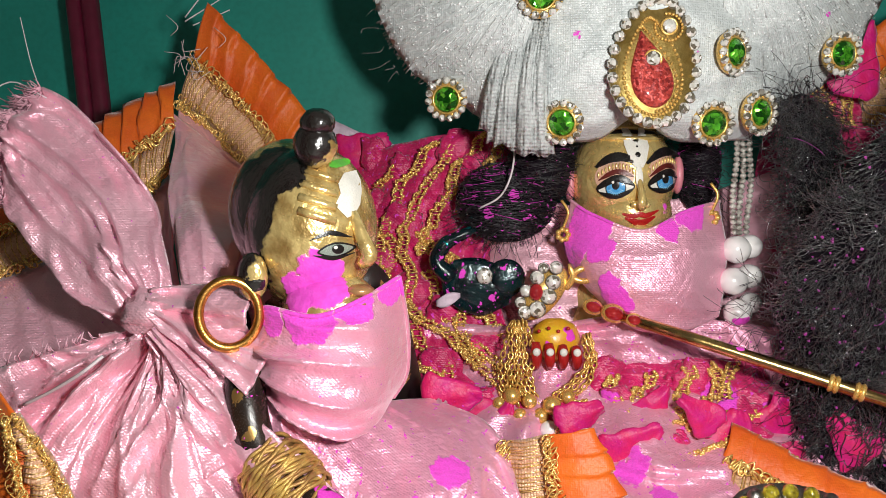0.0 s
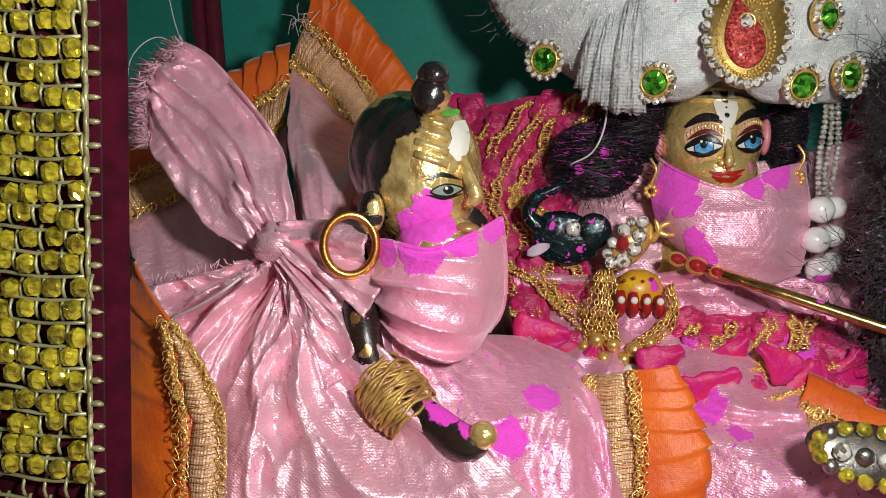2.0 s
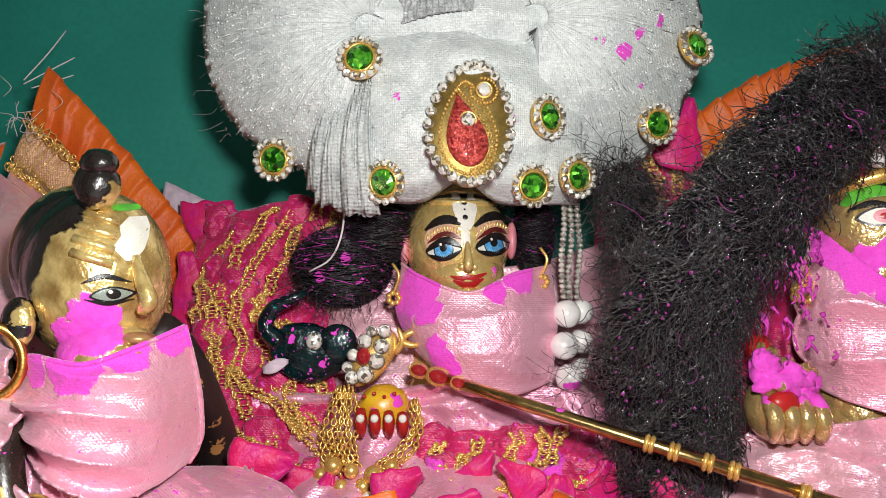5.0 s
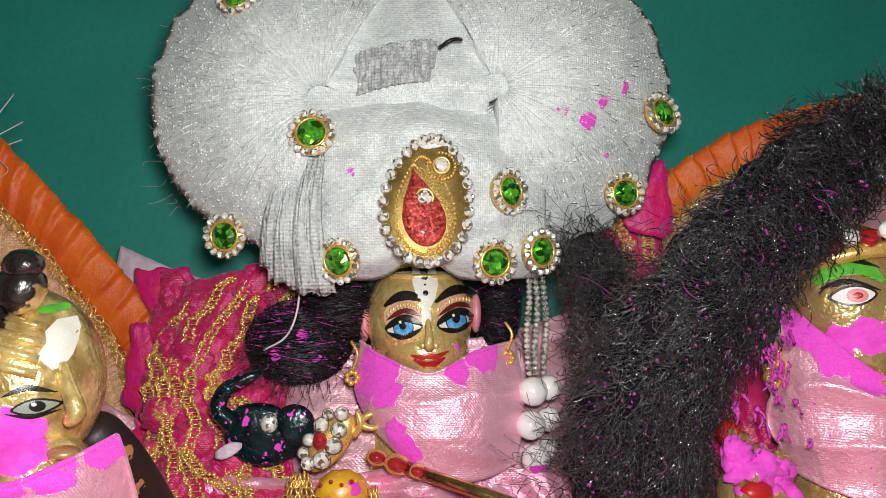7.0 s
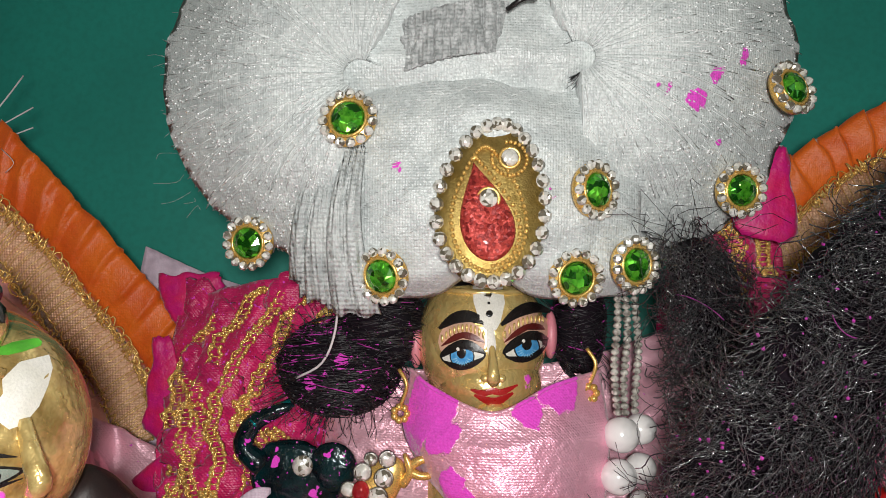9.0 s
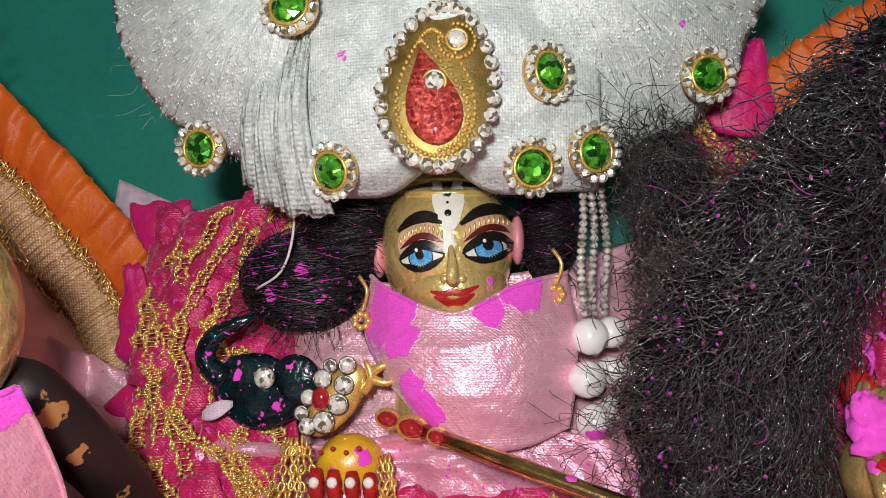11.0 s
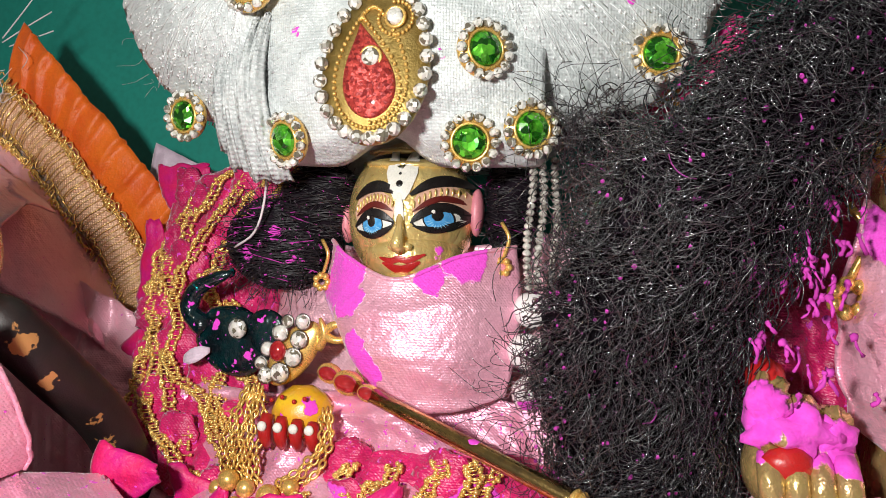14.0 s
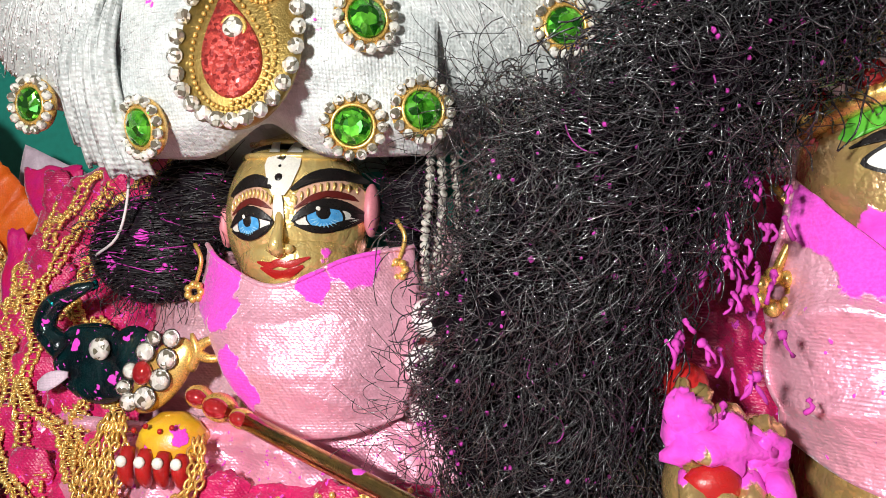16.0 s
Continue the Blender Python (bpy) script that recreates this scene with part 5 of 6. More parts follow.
shawl("magenta net shawl with wavy gold trim beside the collar",
      [[(-24, 214, 152), (-8, 204, 156), (8, 198, 158), (20, 196, 156)],
       [(-25, 210, 140), (-10, 200, 142), (4, 199, 144), (16, 197, 144)],
       [(-24, 205, 126), (-12, 194, 126), (0, 197, 128), (12, 196, 128)],
       [(-22, 198, 110), (-10, 187, 110), (4, 188, 111), (16, 184, 110)],
       [(-18, 188, 95), (-4, 178, 94), (10, 172, 94), (22, 168, 94)]],
      [([(0.02, 0.45), (0.2, 0.32), (0.35, 0.25), (0.5, 0.22), (0.62, 0.3), (0.8, 0.28)], 30),
       ([(0.0, 0.72), (0.15, 0.62), (0.28, 0.6), (0.42, 0.5), (0.5, 0.52)], 24),
       ([(0.42, 0.5), (0.5, 0.6), (0.6, 0.72), (0.7, 0.85), (0.75, 0.95)], 24),
       ([(0.6, 0.3), (0.7, 0.45), (0.78, 0.6), (0.85, 0.75)], 22),
       ([(0.75, 0.15), (0.85, 0.35), (0.92, 0.5), (0.95, 0.7)], 20),
       ([(0.1, 0.25), (0.25, 0.12), (0.4, 0.1), (0.55, 0.08), (0.7, 0.15)], 24), ([(0.02, 0.9), (0.14, 0.8), (0.25, 0.78), (0.36, 0.7)], 18),
       ([(0.55, 0.55), (0.68, 0.6), (0.8, 0.75), (0.9, 0.9)], 18),
       ([(0.06, 0.55), (0.22, 0.46), (0.4, 0.38), (0.55, 0.42), (0.72, 0.4), (0.9, 0.55)], 30), ([(0.3, 0.1), (0.45, 0.3), (0.62, 0.2), (0.8, 0.08), (0.95, 0.2)], 26),
       ([(0.5, 0.7), (0.62, 0.85), (0.78, 0.66), (0.95, 0.85)], 22)], 3.0, (-4, 195, 0), 20)
shawl("magenta net shawl with gold trim under the chin",
      [[(34, 176, 104), (46, 174, 106), (58, 174, 107), (72, 176, 106)],
       [(26, 172, 98), (42, 169, 100), (58, 169, 100), (74, 172, 99)],
       [(22, 168, 92), (40, 163, 93), (58, 163, 94), (76, 166, 92)],
       [(20, 164, 84), (40, 158, 84), (58, 158, 86), (78, 160, 84)]],
      [([(0.05, 0.1), (0.3, 0.2), (0.55, 0.3), (0.8, 0.25)], 18), ([(0.1, 0.55), (0.35, 0.5), (0.6, 0.55)], 16), ([(0.05, 0.8), (0.3, 0.7), (0.5, 0.78), (0.55, 0.6)], 18),
       ([(0.1, 0.35), (0.35, 0.33), (0.6, 0.4), (0.8, 0.45)], 18), ([(0.3, 0.05), (0.5, 0.1), (0.7, 0.05), (0.9, 0.1)], 18), ([(0.02, 0.62), (0.2, 0.68), (0.45, 0.62), (0.7, 0.7)], 18),
       ([(0.4, 0.9), (0.5, 0.7), (0.55, 0.5), (0.6, 0.2)], 24), ([(0.8, 0.9), (0.75, 0.7), (0.8, 0.5), (0.78, 0.3)], 22)], 8.0, (48, 168, 0))
shawl("magenta net shawl with gold trim beside the turban",
      [[(84, 203, 170), (92, 201, 172), (102, 204, 168)],
       [(80, 202, 160), (91, 200, 160), (104, 203, 158)],
       [(78, 202, 146), (92, 201, 146), (106, 202, 146)],
       [(76, 200, 120), (92, 198, 120), (108, 200, 120)]],
      [([(0.05, 0.3), (0.2, 0.5), (0.35, 0.55), (0.5, 0.5)], 18), ([(0.1, 0.75), (0.3, 0.8), (0.5, 0.7)], 14), ([(0.02, 0.1), (0.02, 0.5), (0.05, 0.9)], 14)], 14.0, (92, 202, 0))


def petal(x, y, z, w, h, turn, tilt=0, label="magenta felt petal dusted with powder"):
    m = Matrix.Translation((x, y, z)) @ Euler((radians(tilt), radians(turn), 0)).to_matrix().to_4x4()
    s = random.random() * 9

    def f(u, v):
        t = 2 * u - 1
        wide = (0.25 + 0.95 * (1 - v)) * min(1, 0.55 + 3 * v) + 0.18 * noise.noise(Vector((v * 5, t * 0.7, s)))
        return m @ Vector((t * w * wide, 0.8 * t * t - 0.3 * math.sin(math.pi * v) + 0.4 * ridged(Vector((u * 1.5, v * 1.2, s + 3))) + 0.9 * noise.noise(Vector((u * 2, v * 2, s))), (v - 0.5) * h + 0.5 * noise.noise(Vector((u * 5, v * 3, s)))))
    bm = bmesh.new()
    sheet(bm, f, 14, 14, 0.5)
    solo("fabric_petal", bm, PETAL, label, "petal", "magenta fabric petals")


for p in ((-20, 200, 118, 6, 20, 30), (-13, 192, 98, 7, 18, 75), (-24, 206, 134, 6, 22, -10), (4, 158, 101, 6, 12, 80), (60, 160, 92, 7, 15, 10), (40, 156, 93, 5, 13, 55),
          (70, 164, 96, 6, 12, 20), (50, 160, 90, 5, 12, -30), (46, 164, 99, 4, 9, 30), (30, 160, 97, 5, 10, 60), (97, 190, 174, 6.0, 18, 12), (-21, 212, 154, 7, 14, 60), (84, 160, 94, 6, 12, -40), (-14, 193, 106, 6, 14, 40), (-20, 196, 88, 7, 18, 80), (-6, 184, 90, 6, 14, 60), (14, 168, 92, 5, 12, 20), (53, 158, 99, 4, 10, -50),
          (66, 160, 86, 5, 12, 70), (35, 158, 88, 5, 11, -20), (76, 166, 90, 5, 12, 50), (45, 157, 87, 5, 12, 10), (8, 170, 96, 5, 11, -40), (25, 158, 90, 4, 10, 80)):
    petal(*p)

# ---- hair ----


def strand_cloud(bm, centre, radii, count, length, r, curl, mat=0, front=True, flow=0.0):
    """Many short curling hairs over an uneven body."""
    for _ in range(count):
        u = random.random()
        c, rad = centre(u), radii(u)
        a = random.uniform(-2.6, 0.5) if front else random.uniform(0, 6.28)
        d = Vector((math.cos(a) * rad[0], math.sin(a) * rad[1], random.uniform(-0.3, 0.3) * rad[0]))
        p = c + d * random.uniform(0.72, 1.08)
        out = d.normalized()
        drift = (centre(min(1, u + 0.03)) - centre(max(0, u - 0.03))).normalized()
        sway = Vector((noise.noise(p * 0.16), 0, noise.noise(p * 0.16 + Vector((9, 4, 2))))) * 1.6
        side = (Vector((random.gauss(0, 1), random.gauss(0, 0.5), random.gauss(0, 1))) * (1 - 0.6 * flow) + (drift + sway) * flow * 1.6).normalized()
        if flow and noise.noise(p * 0.28) < -0.18 and random.random() < 0.6:
            p -= d * 0.25
        over = side.cross(out)
        n = 8
        k = random.uniform(0.5, 1.3) * length
        wavy, phase = random.uniform(0.25, 0.6) * flow, random.uniform(0, 6.28)
        bend = random.uniform(0.4, 1.0) * curl
        pts = []
        for i in range(n + 1):
            t = i / n
            w = bend * t * 6.0
            pts.append(p + side * (k * math.sin(w) / max(bend * 6, 0.5)) + over * (k * (1 - math.cos(w)) / max(bend * 6, 0.5)) + out * (0.12 * k * math.sin(math.pi * t) + 0.6 * wavy * math.cos(9 * t + phase)) + over * wavy * math.sin(9 * t + phase))
        tube(bm, pts, r * random.uniform(0.7, 1.3), 3, mat if random.random() > 0.0015 else 1)


def hair_mass():
    root = thing("hair_lock", "thick black curly hair lock speckled with pink powder", "hair", (84, 158, 70))
    line = [(152, 172, 190), (128, 162, 183), (108, 153, 167), (92, 153, 150), (83, 160, 132), (82, 165, 115), (86, 168, 98), (88, 169, 80)]
    wide = [(13, 9, 0), (14.5, 9, 0), (14.5, 9.5, 0), (14, 10, 0), (14.5, 9, 0), (14.5, 8, 0), (13, 8, 0), (12, 8, 0)]
    c = lambda u: smooth_at(line, u)  # noqa: E731
    r = lambda u: smooth_at(wide, u)  # noqa: E731
    bm = bmesh.new()
    n, seg = 50, 28
    rows = []
    for k in range(n + 1):
        u = k / n
        p, w = c(u), r(u)
        rows.append([])
        for i in range(seg):
            a = 2 * math.pi * i / seg
            q = Vector((math.cos(a) * w[0], math.sin(a) * w[1], 0)) * 0.82
            q *= 1 + 0.28 * noise.noise((p + q) * 0.22)
            rows[-1].append(bm.verts.new(p + q))
    for a, b in zip(rows, rows[1:]):
        for i in range(seg):
            bm.faces.new((a[i], a[(i + 1) % seg], b[(i + 1) % seg], b[i]))
    bm.faces.new(rows[0])
    bm.faces.new(rows[-1][::-1])
    part("hair_core", bm, HAIRCORE, root)
    bm = bmesh.new()
    strand_cloud(bm, c, r, 12000, 6.8, 0.098, 0.26, flow=0.85)
    strand_cloud(bm, c, r, 4500, 4.0, 0.10, 0.5, flow=0.6)
    tagged(part("curly_hair", bm, [BLACKHAIR, DUSTYHAIR], root), kind="stuff")
    bm = bmesh.new()
    strand_cloud(bm, lambda u: c(0.28 + 0.6 * u) + Vector((-3, -1, 0)), lambda u: Vector(r(0.28 + 0.6 * u)) * 1.18, 1100, 8.0, 0.06, 0.4)
    for _ in range(70):
        p = Vector((random.uniform(66, 78), random.uniform(163, 168), random.uniform(146, 166)))
        q = p + Vector((random.uniform(-8, 14), random.uniform(-5, 2), random.uniform(-8, 9)))
        m = (p + q) / 2 + Vector((random.uniform(-4, 4), random.uniform(-4, 0), random.uniform(-4, 5)))
        tube(bm, smooth_line([p, m, q], 6), 0.06, 3)
    for _ in range(70):
        p = Vector((random.uniform(62, 74), random.uniform(165, 170), random.uniform(106, 128)))
        q = p + Vector((random.uniform(-9, 9), random.uniform(-3, 2), random.uniform(-7, 7)))
        m = (p + q) / 2 + Vector((random.uniform(-3, 3), random.uniform(-3, 0), random.uniform(-3, 3)))
        tube(bm, smooth_line([p, m, q], 6), 0.06, 3)
    tagged(part("stray_hair", bm, [BLACKHAIR, DUSTYHAIR], root), kind="stuff")
    bm = bmesh.new()
    for _ in range(420):
        u = random.uniform(0.1, 1.0)
        p, w = c(u), r(u)
        a = random.uniform(-2.8, -0.3)
        p = p + Vector((math.cos(a) * w[0], math.sin(a) * w[1], 0)) * random.uniform(0.9, 1.1)
        ball(bm, p, random.uniform(0.12, 0.36), 5, 4, lump=0.5)
    tagged(part("powder_speck", bm, DUSTYHAIR, root, "specks of pink powder"), kind="stuff")
    bm = bmesh.new()
    for _ in range(48):
        p = Vector((random.gauss(104, 3.5), random.gauss(151, 2), random.gauss(136, 6)))
        a = random.uniform(0.9, 2.4)
        q = p + Vector((2.2 * math.cos(a), random.uniform(-1, 1), 3.0 * math.sin(a))) * random.uniform(0.4, 1.0)
        tube(bm, smooth_line([p, (p + q) / 2 + Vector((random.uniform(-0.5, 0.5), -0.5, 0)), q], 5), [random.uniform(0.08, 0.34) for _ in range(6)], 6)
        ball(bm, q, random.uniform(0.2, 0.6), 7, 5, lump=0.6)
    tagged(part("powdered_hair", bm, DUSTYHAIR, root, "hair caked with pink powder"), kind="stuff")


hair_mass()


BUNHAIR = surface("black_hair_dusted", (0.010, 0.009, 0.011), (0.014, 0.009, 0.014), rough=0.42, spec=0.8, relief=0.1, dust=0.8,
                  powder=[(17, 182, 142, 1.3), (11, 183, 138, 1.2), (20, 183, 137, 0.9), (8, 184, 142, 0.8)])


def bun(label, c, r, count, powder):
    root = thing("hair_lock", label, "hair", (c[0], c[1], c[2] - r[2]))
    bm = bmesh.new()
    ball(bm, c, [v * 0.93 for v in r], 28, 18, lump=0.2)
    part("hair_core", bm, HAIRCORE, root)
    bm = bmesh.new()
    for _ in range(count):
        a, z = random.uniform(0, 6.28), random.uniform(-0.9, 0.9)
        pts = []
        s = random.uniform(0.5, 1.3)
        dz = random.uniform(-0.25, 0.25)
        for i in range(9):
            t = a + s * i / 8
            zz = max(-0.97, min(0.97, z + dz * i / 8))
            k = math.sqrt(1 - zz * zz) * random.uniform(0.97, 1.05)
            pts.append(Vector(c) + Vector((r[0] * k * math.cos(t), r[1] * k * math.sin(t), r[2] * zz)))
        tube(bm, pts, 0.1, 3, 1 if random.random() < powder else 0)
    for _ in range(count // 4):
        d = Vector((random.gauss(0, 1), -abs(random.gauss(0, 1)), random.gauss(0, 1))).normalized()
        p = Vector(c) + Vector([d[n] * r[n] for n in range(3)])
        q = p + d * 3 + Vector([random.uniform(-3, 3) for _ in range(3)])
        tube(bm, smooth_line([p, (p + q) / 2 + d, q], 6), 0.07, 3)
    tagged(part("wound_hair", bm, [BUNHAIR, DUSTYHAIR], root), kind="stuff")


def frizz():
    root = thing("hair_lock", "loose frizzy black hair lock beside the bead strands", "hair", (80, 172, 120))
    line = [(74, 176, 163), (79, 178, 154), (80, 177, 143), (80, 173, 130), (80, 170, 120)]
    c = lambda u: smooth_at(line, u)  # noqa: E731
    bm = bmesh.new()
    tube(bm, smooth_line([p + Vector((3, 3, 0)) for p in (Vector(q) for q in line)], 20), [3.0] + [4.2] * 19 + [3.0], 14)
    part("hair_core", bm, HAIRCORE, root)
    bm = bmesh.new()
    strand_cloud(bm, c, lambda u: Vector((7.5, 5.0, 0)), 2400, 6.0, 0.095, 0.5, flow=0.6)
    strand_cloud(bm, c, lambda u: Vector((9.5, 6.0, 0)), 350, 8.0, 0.07, 0.4)
    tagged(part("curly_hair", bm, [BLACKHAIR, DUSTYHAIR], root), kind="stuff")


frizz()
bun("black wound hair bun with pink powder beside the brass face", (15.5, 190, 140.5), (11.5, 8, 9.6), 1000, 0.05)
bun("black hair lock under the turban's edge", (24, 187.5, 148.5), (8.2, 6, 8), 450, 0.02)
bun("black hair lock between ear and bead strands", (60.5, 190, 149), (5.0, 5, 10.5), 420, 0.02)

# ---- jewellery ----


def hoop():
    bm = bmesh.new()
    c = Vector((-31.3, 127.5, 122.6))
    tube(bm, [c + Vector((4.5 * math.cos(a), 1.5 * math.cos(a), 5.5 * math.sin(a))) for a in (2 * math.pi * k / 48 for k in range(48))], 0.85, 8, closed=True)
    solo("hoop_earring", bm, GOLD_RED, "plain reddish gold hoop earring on the idol", "earring")


GOLD_RED = surface("reddish_gold", (0.75, 0.38, 0.10), (0.6, 0.28, 0.06), rough=0.3, metal=1.0, relief=0.2)
hoop()


def bangle():
    root = thing("bangle", "coiled old gold thread bangle on dark arm", "bangle", (-21, 127, 90))
    axis = Vector((0.72, -0.35, -0.6)).normalized()
    a1 = axis.cross(Vector((0, 0, 1))).normalized()
    a2 = axis.cross(a1)
    for k in range(26):
        c = Vector((-25.5, 127.5, 98.5)) + axis * (0.40 * k)
        rad = 5.0 + 1.1 * math.sin(math.pi * k / 25) + random.uniform(-0.2, 0.2)
        bm = bmesh.new()
        tube(bm, [c + rad * (math.cos(t) * a1 + math.sin(t) * a2) + axis * (0.9 * math.sin(t + k * 2.1) + 0.3 * math.sin(5 * t + k)) for t in (2 * math.pi * i / 40 for i in range(40))], 0.36, 6, closed=True)
        part("coil_ring", bm, OLDGOLD, root)


OLDGOLD = surface("old_gold_thread", (0.72, 0.48, 0.13), (0.36, 0.18, 0.07), rough=0.4, metal=0.5, relief=0.8, fine=2.5, grain=0.4)
bangle()


def peacock():
    root = thing("peacock_brooch", "dark teal enamel bird brooch with crystal, powder-flecked", "brooch", (9, 183.0, 114))
    bm = bmesh.new()
    ball(bm, (8.8, 184.0, 121.0), (8.6, 1.5, 6.6), 24, 14, turn=Euler((0, radians(18), 0)).to_matrix(), lump=0.12)
    ball(bm, (15.5, 183.5, 123.0), (4.5, 1.3, 4.5), 18, 12)
    part("bird_body", bm, PEACOCK, root)
    bm = bmesh.new()
    tube(bm, smooth_line([(3, 183.5, 123), (-0.5, 183.0, 126.5), (1.0, 182.6, 130.5), (4.5, 182.4, 132.6), (8.5, 182.4, 134.2)], 16), [2.4, 2.3, 2.1, 2.0, 1.9, 1.9, 1.8, 1.8, 1.8, 1.7, 1.6, 1.5, 1.4, 1.3, 1.1, 0.8, 0.4], 10)
    part("neck", bm, PEACOCK, root)
    bm = bmesh.new()
    tube(bm, smooth_line([(1.4, 181.0, 131), (4, 184.8, 132.8), (7.5, 184.8, 134.2)], 8), 0.95, 6, flat=0.5)
    part("teal_foil", bm, TEAL, root)
    bm = bmesh.new()
    ball(bm, (10.5, 181.6, 123.6), (1.9, 1.0, 1.9), 14, 8)
    part("crystal", bm, CRYSTAL, root)
    bm = bmesh.new()
    sheet(bm, lambda u, v: Vector((-0.5 + 5.5 * u, 181.4 - 0.6 * math.sin(math.pi * u), 117.2 + 2.0 * u + (v - 0.5) * 3.0 * math.sin(math.pi * (0.15 + 0.75 * u)))), 8, 6, 0.5)
    part("pale_petal", bm, WHITE_HEM, root)


peacock()


def cluster():
    root = thing("crystal_clasp", "gold clasp set with round crystals and red stone", "clasp", (23, 177, 114))
    bm = bmesh.new()
    ball(bm, (23.8, 178, 120.2), (3.6, 1.8, 7.2), 18, 12, turn=Euler((0, radians(38), 0)).to_matrix())
    part("gold_mount", bm, GOLD, root)
    for x, z, r in ((19.4, 116.2, 1.35), (22.2, 116.9, 1.7), (24.6, 119.8, 1.6), (25.6, 123.0, 1.5), (22.0, 124.0, 1.4), (19.6, 121.0, 1.2), (26.2, 126.2, 1.3), (18.4, 118.4, 1.1), (23.4, 126.2, 1.0)):
        y = 175.6 + 0.08 * abs(x - 23)
        bm = bmesh.new()
        ball(bm, (x, y, z), (r, 0.9, r), 12, 8)
        stone = part("crystal", bm, CRYSTAL, root)
        bm = bmesh.new()
        tube(bm, [(x + r * math.cos(a), y + 0.1, z + r * math.sin(a)) for a in (2 * math.pi * k / 14 for k in range(14))], 0.26, 5, closed=True)
        part("bezel", bm, SILVER, stone)
    bm = bmesh.new()
    ball(bm, (21.8, 175.4, 120.8), (1.6, 1.2, 1.9), 12, 8)
    part("red_stone", bm, REDSTONE, root)
    bm = bmesh.new()
    for p in (((28.5, 178, 121.5), (30, 177, 124), (29, 177, 127)), ((29.5, 177.5, 124.5), (32, 177, 126), (34, 177.5, 125.5)), ((29.5, 177.5, 124), (32, 177, 123.2), (34.4, 177.5, 123.4))):
        tube(bm, smooth_line(p, 8), [0.9, 0.9, 0.8, 0.8, 0.7, 0.7, 0.6, 0.5, 0.3], 8)
    ball(bm, (34.6, 177.2, 124.0), 0.9, 8, 6)
    part("gold_bow", bm, GOLD, root)


cluster()


def flute():
    a, b = Vector((32.5, 171.5, 118.6)), Vector((106, 141, 98.5))
    root = thing("flute", "slim gold flute with red stones and ridged rings", "flute", a)
    bm = bmesh.new()
    tube(bm, [a.lerp(b, t) for t in (0.06, 0.3, 0.6, 1.0)], [1.25, 1.3, 1.3, 1.25], 16)
    part("flute_tube", bm, FLUTE, root)
    for t in (0.60, 0.655, 0.73, 0.785, 0.93):
        for s in (-0.006, 0.006):
            bm = bmesh.new()
            c = a.lerp(b, t + s)
            tube(bm, [c - (b - a).normalized() * 0.45, c, c + (b - a).normalized() * 0.45], [1.5, 1.85, 1.5], 14)
            part("ring", bm, GOLD, root)
    for t, r in ((0.015, 1.7), (0.07, 2.1), (0.125, 1.5)):
        c = a.lerp(b, t)
        bm = bmesh.new()
        ball(bm, c, (r * 1.3, r, r), 18, 10, turn=Euler((0, radians(15), 0)).to_matrix())
        m = part("gold_mount", bm, GOLD, root)
        bm = bmesh.new()
        ball(bm, c + Vector((0, -r * 0.6, 0.1)), (r * 1.0, r * 0.7, r * 0.7), 16, 10, turn=Euler((0, radians(15), 0)).to_matrix())
        part("red_stone", bm, REDSTONE, m)


FLUTE = surface("old_gold_rod", (0.72, 0.48, 0.17), (0.35, 0.25, 0.12), rough=0.2, metal=1.0, grain=0.35, relief=0.2, powder=[(61, 159, 112.5, 1.0), (52, 163, 115, 0.6)])
flute()


def chain(root, line, links, size, r):
    bm = bmesh.new()
    pts = [p + Vector([random.uniform(-0.35, 0.35) for _ in range(3)]) for p in smooth_line(line, links)]
    for k in range(links):
        c, d = (pts[k] + pts[k + 1]) / 2, (pts[k + 1] - pts[k]).normalized()
        s = d.cross(Vector((0, 1, 0)) if k % 2 else Vector((1, 0.3, 0))).normalized()
        tube(bm, [c + d * size * math.cos(t) + s * size * 0.62 * math.sin(t) for t in (2 * math.pi * i / 8 for i in range(8))], r, 4, closed=True)
    part("link_chain", bm, GOLD, root)


def chains():
    root = thing("chain_bundle", "bundle of fine gold link chains with gold beads", "chain", (22, 172, 96))
    for k in range(7):
        x = 14.5 + 1.1 * k
        chain(root, [(16.5 + 0.5 * k, 175, 114.5), (x + 0.6 * math.sin(k), 172.4 - 0.4 * (k % 2), 108), (x - 0.4, 171.2, 102), (x + 1.2, 170.4, 97)], 15, 0.85, 0.26)
    for k in range(3):
        chain(root, [(33.5 - 0.8 * k, 173, 112), (34.2 - 1.0 * k, 170.6, 105.5), (30 - 2 * k, 169.6, 99.5), (24, 169.4, 98 - k)], 17, 0.85, 0.26)
    for x, y, z, r in ((16.5, 169.5, 99.0, 1.9), (20.2, 168.6, 98.2, 1.6), (24.8, 167.6, 97.6, 2.0), (28.4, 168.6, 99.2, 1.5), (13.8, 170.6, 97.0, 1.5), (22.6, 168.0, 95.2, 1.8), (18.2, 168.6, 95.0, 1.6)):
        bm = bmesh.new()
        ball(bm, (x, y, z), r, 14, 10)
        part("gold_bead", bm, GOLD, root)
    bm = bmesh.new()
    ball(bm, (24.2, 166.0, 92.8), 2.0, 16, 12)
    part("pearl_bead", bm, PEARL, root)


chains()


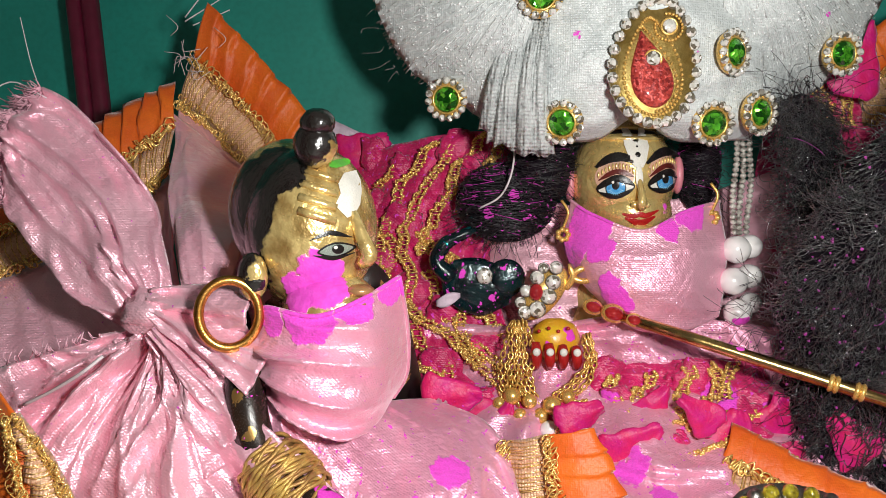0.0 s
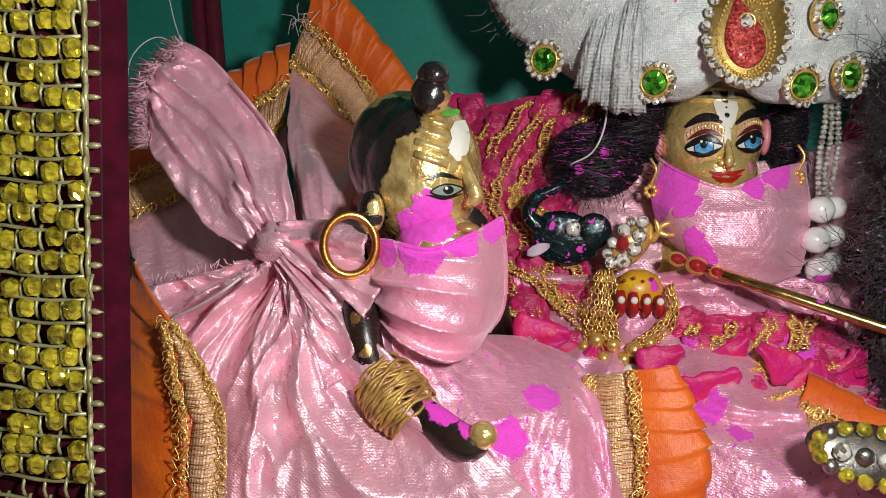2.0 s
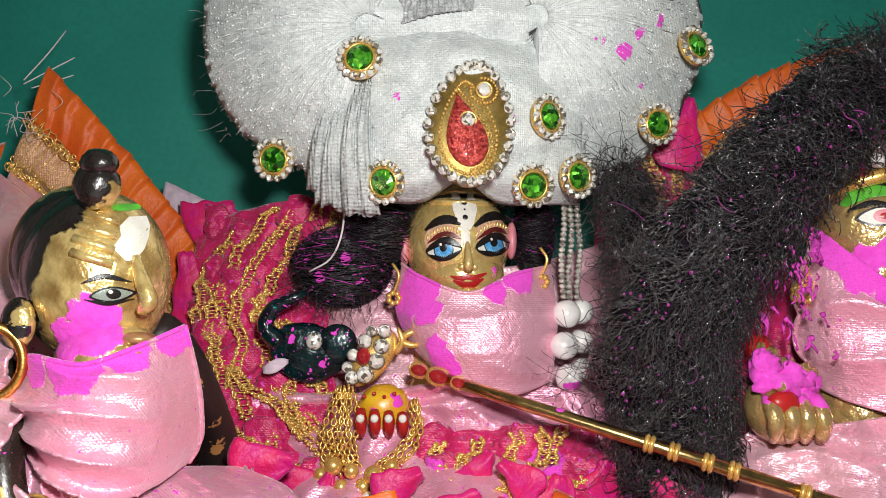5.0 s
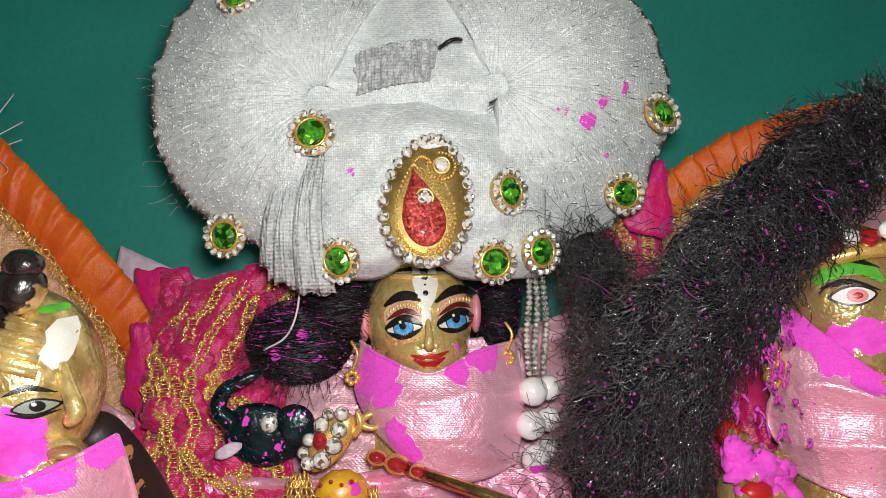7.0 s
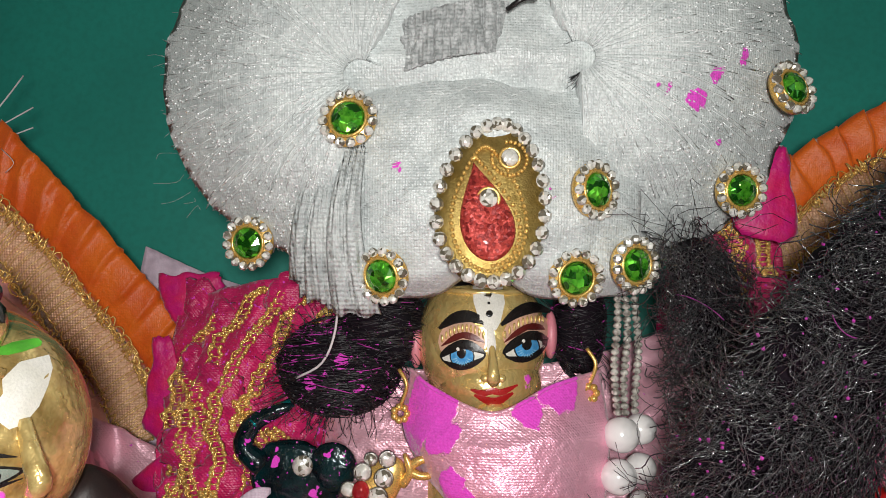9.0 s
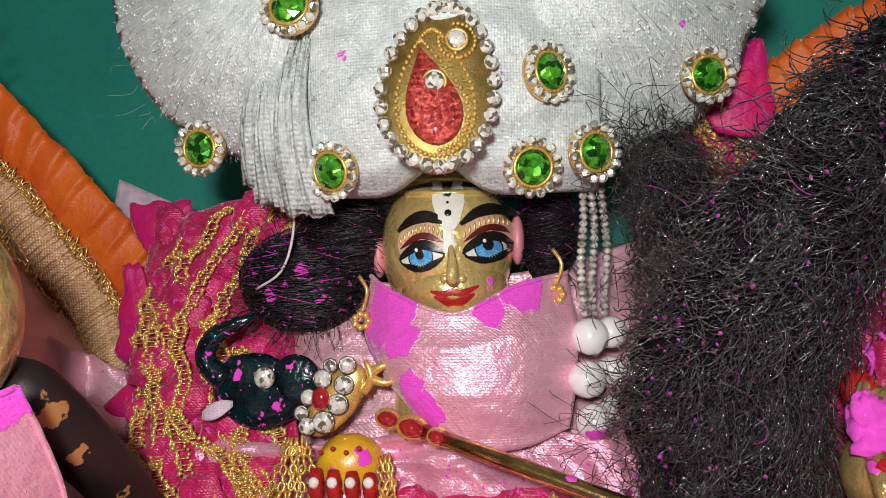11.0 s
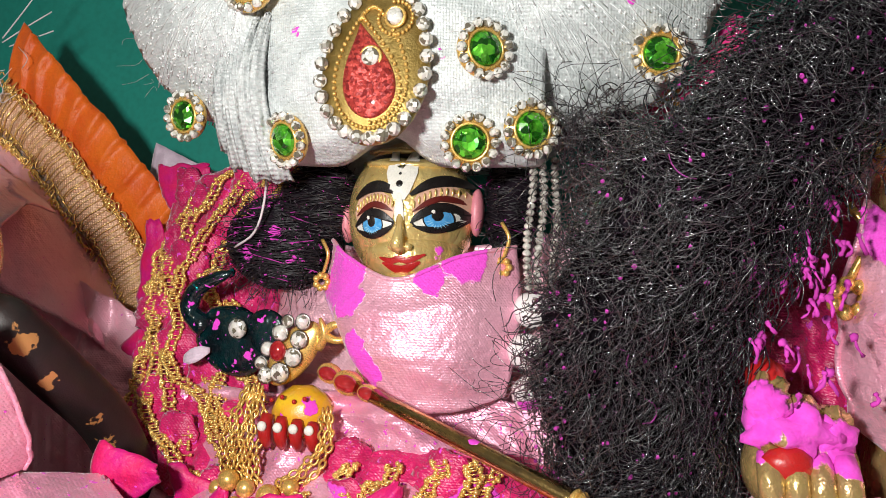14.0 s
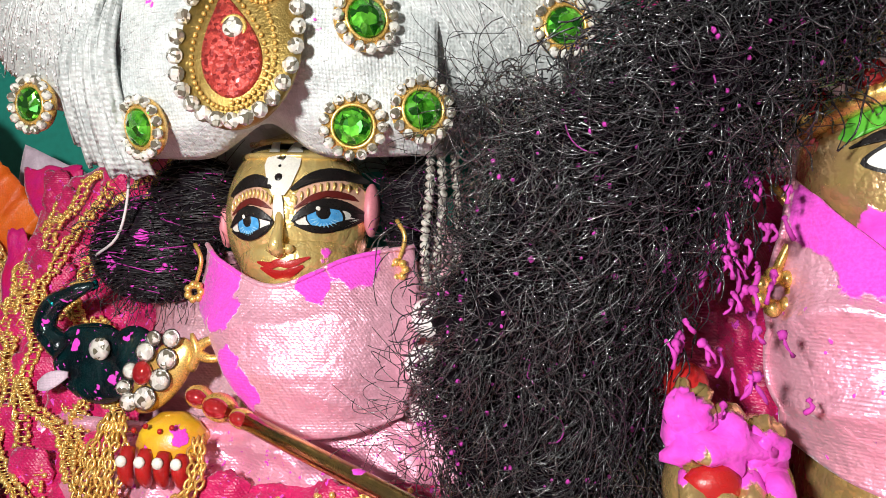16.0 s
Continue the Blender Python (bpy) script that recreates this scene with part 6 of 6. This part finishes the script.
def ear_ring(label, x, y, z, s):
    root = thing("drop_earring", label, "earring", (x, y, z - 9 * s))
    bm = bmesh.new()
    tube(bm, smooth_line([(x, y, z), (x + 1.6 * s, y - 0.6, z - 3 * s), (x + 0.4, y, z - 7 * s)], 10), 0.4 * s, 6)
    part("wire", bm, GOLD, root)
    for k in range(7):
        a = 2 * math.pi * k / 7
        bm = bmesh.new()
        ball(bm, (x + 0.4 + 1.3 * s * math.cos(a), y - 0.5, z - 8.5 * s + 1.3 * s * math.sin(a)), 0.75 * s, 8, 6)
        part("gold_bead", bm, GOLD, root)


ear_ring("gold bead drop earring at the turbaned idol's ear", 60.5, 180, 145, 0.9)
ear_ring("gold bead drop earring half in hair", 27.6, 180, 141, 0.9)
ear_ring("large gold drop earring at the veil's edge", 110.5, 162, 148, 1.5)


def right_crown():
    root = thing("head_ornament", "gold ornament with white pearls and red stones", "ornament", (127, 155, 160))
    bm = bmesh.new()
    tube(bm, smooth_line([(113.5, 161, 154.5), (119, 154.5, 157), (128, 151.5, 158.5), (138, 155, 157), (143, 163, 154)], 20), 1.6, 8)
    part("gold_band", bm, GOLD, root)
    line = smooth_line([(114.5, 158.5, 157), (120, 152.2, 159.5), (128, 149.4, 161), (137, 152.6, 159.5)], 8)
    for k, p in enumerate(line):
        bm = bmesh.new()
        ball(bm, p + Vector((0, 0, 0.8 * (k % 2))), (1.9, 1.5, 1.6), 14, 10, lump=0.3)
        part("shell" if k % 2 else "red_stone", bm, PEARL if k % 2 else REDSTONE, root)


right_crown()


def waist_jewel(label, x, y, z, n):
    root = thing("belt_jewel", label, "jewel", (x, y, z - 5))
    bm = bmesh.new()
    ball(bm, (x, y + 1.5, z), (11, 1.6, 5.2), 28, 12, turn=Euler((radians(-30), radians(8), 0)).to_matrix())
    part("silver_plate", bm, SILVER if n else OLDGOLD, root)
    for k in range(18):
        a = 2 * math.pi * k / 18
        bm = bmesh.new()
        c = Vector((x + 9.6 * math.cos(a), y - 0.6 + 2.0 * math.sin(a) * 0.6, z + 4.3 * math.sin(a) - 1.2 * math.cos(a)))
        ball(bm, c, 1.35, 10, 7)
        part("rim_bead", bm, YELLOWBEAD if (k + n) % 4 else SILVER, root)
    for k in range(4):
        bm = bmesh.new()
        c = Vector((x - 5.6 + 3.7 * k, y - 1.4, z + 0.8 - 0.55 * k))
        ball(bm, c, (1.6, 1.2, 1.6), 12, 8)
        part("set_stone", bm, SILVER if k % 2 else CRYSTAL, root)


waist_jewel("oval belt jewel with crystals and yellow beads on satin", 61, 128.5, 90, 1)
waist_jewel("oval gold belt jewel with beads below the hair", 92, 142, 84, 0)


# the left idol's other arm, built as a plain rod of its own
def staff():
    bm = bmesh.new()
    tube(bm, smooth_line([(-14.5, 148, 128), (-11.5, 153, 122.5), (-9.8, 159, 116.5), (-9.0, 168.5, 108.5), (-8, 174, 101), (-6, 179, 88), (-5, 184, 60), (-5, 186, 0)], 40), [3.2, 4.0, 4.4] + [4.6] * 38, 16)
    solo("idol_other_arm", bm, LACQUER, "brass idol's dark other arm with chipped copper spots, built as a rod", "staff")


staff()


def stray_wall_threads():
    bm = bmesh.new()
    for a, b, c in (((-66, 203, 187), (-61, 204, 194), (-57.5, 206, 201)), ((-66, 203, 186), (-60, 204, 190), (-55, 206, 194)), ((-64, 203, 185), (-59, 206, 188), (-56, 208, 190))):
        tube(bm, smooth_line([a, b, c], 8), 0.2, 4)
    solo("loose_threads", bm, THREAD, "loose white threads sticking up from the collar", "thread")
    bm = bmesh.new()
    tube(bm, smooth_line([(17, 178, 157), (16.5, 178.5, 148), (14, 180, 142), (9, 182, 139)], 12), 0.25, 5)
    solo("loose_threads", bm, THREAD, "loose white thread hanging from the turban's edge", "thread")


stray_wall_threads()
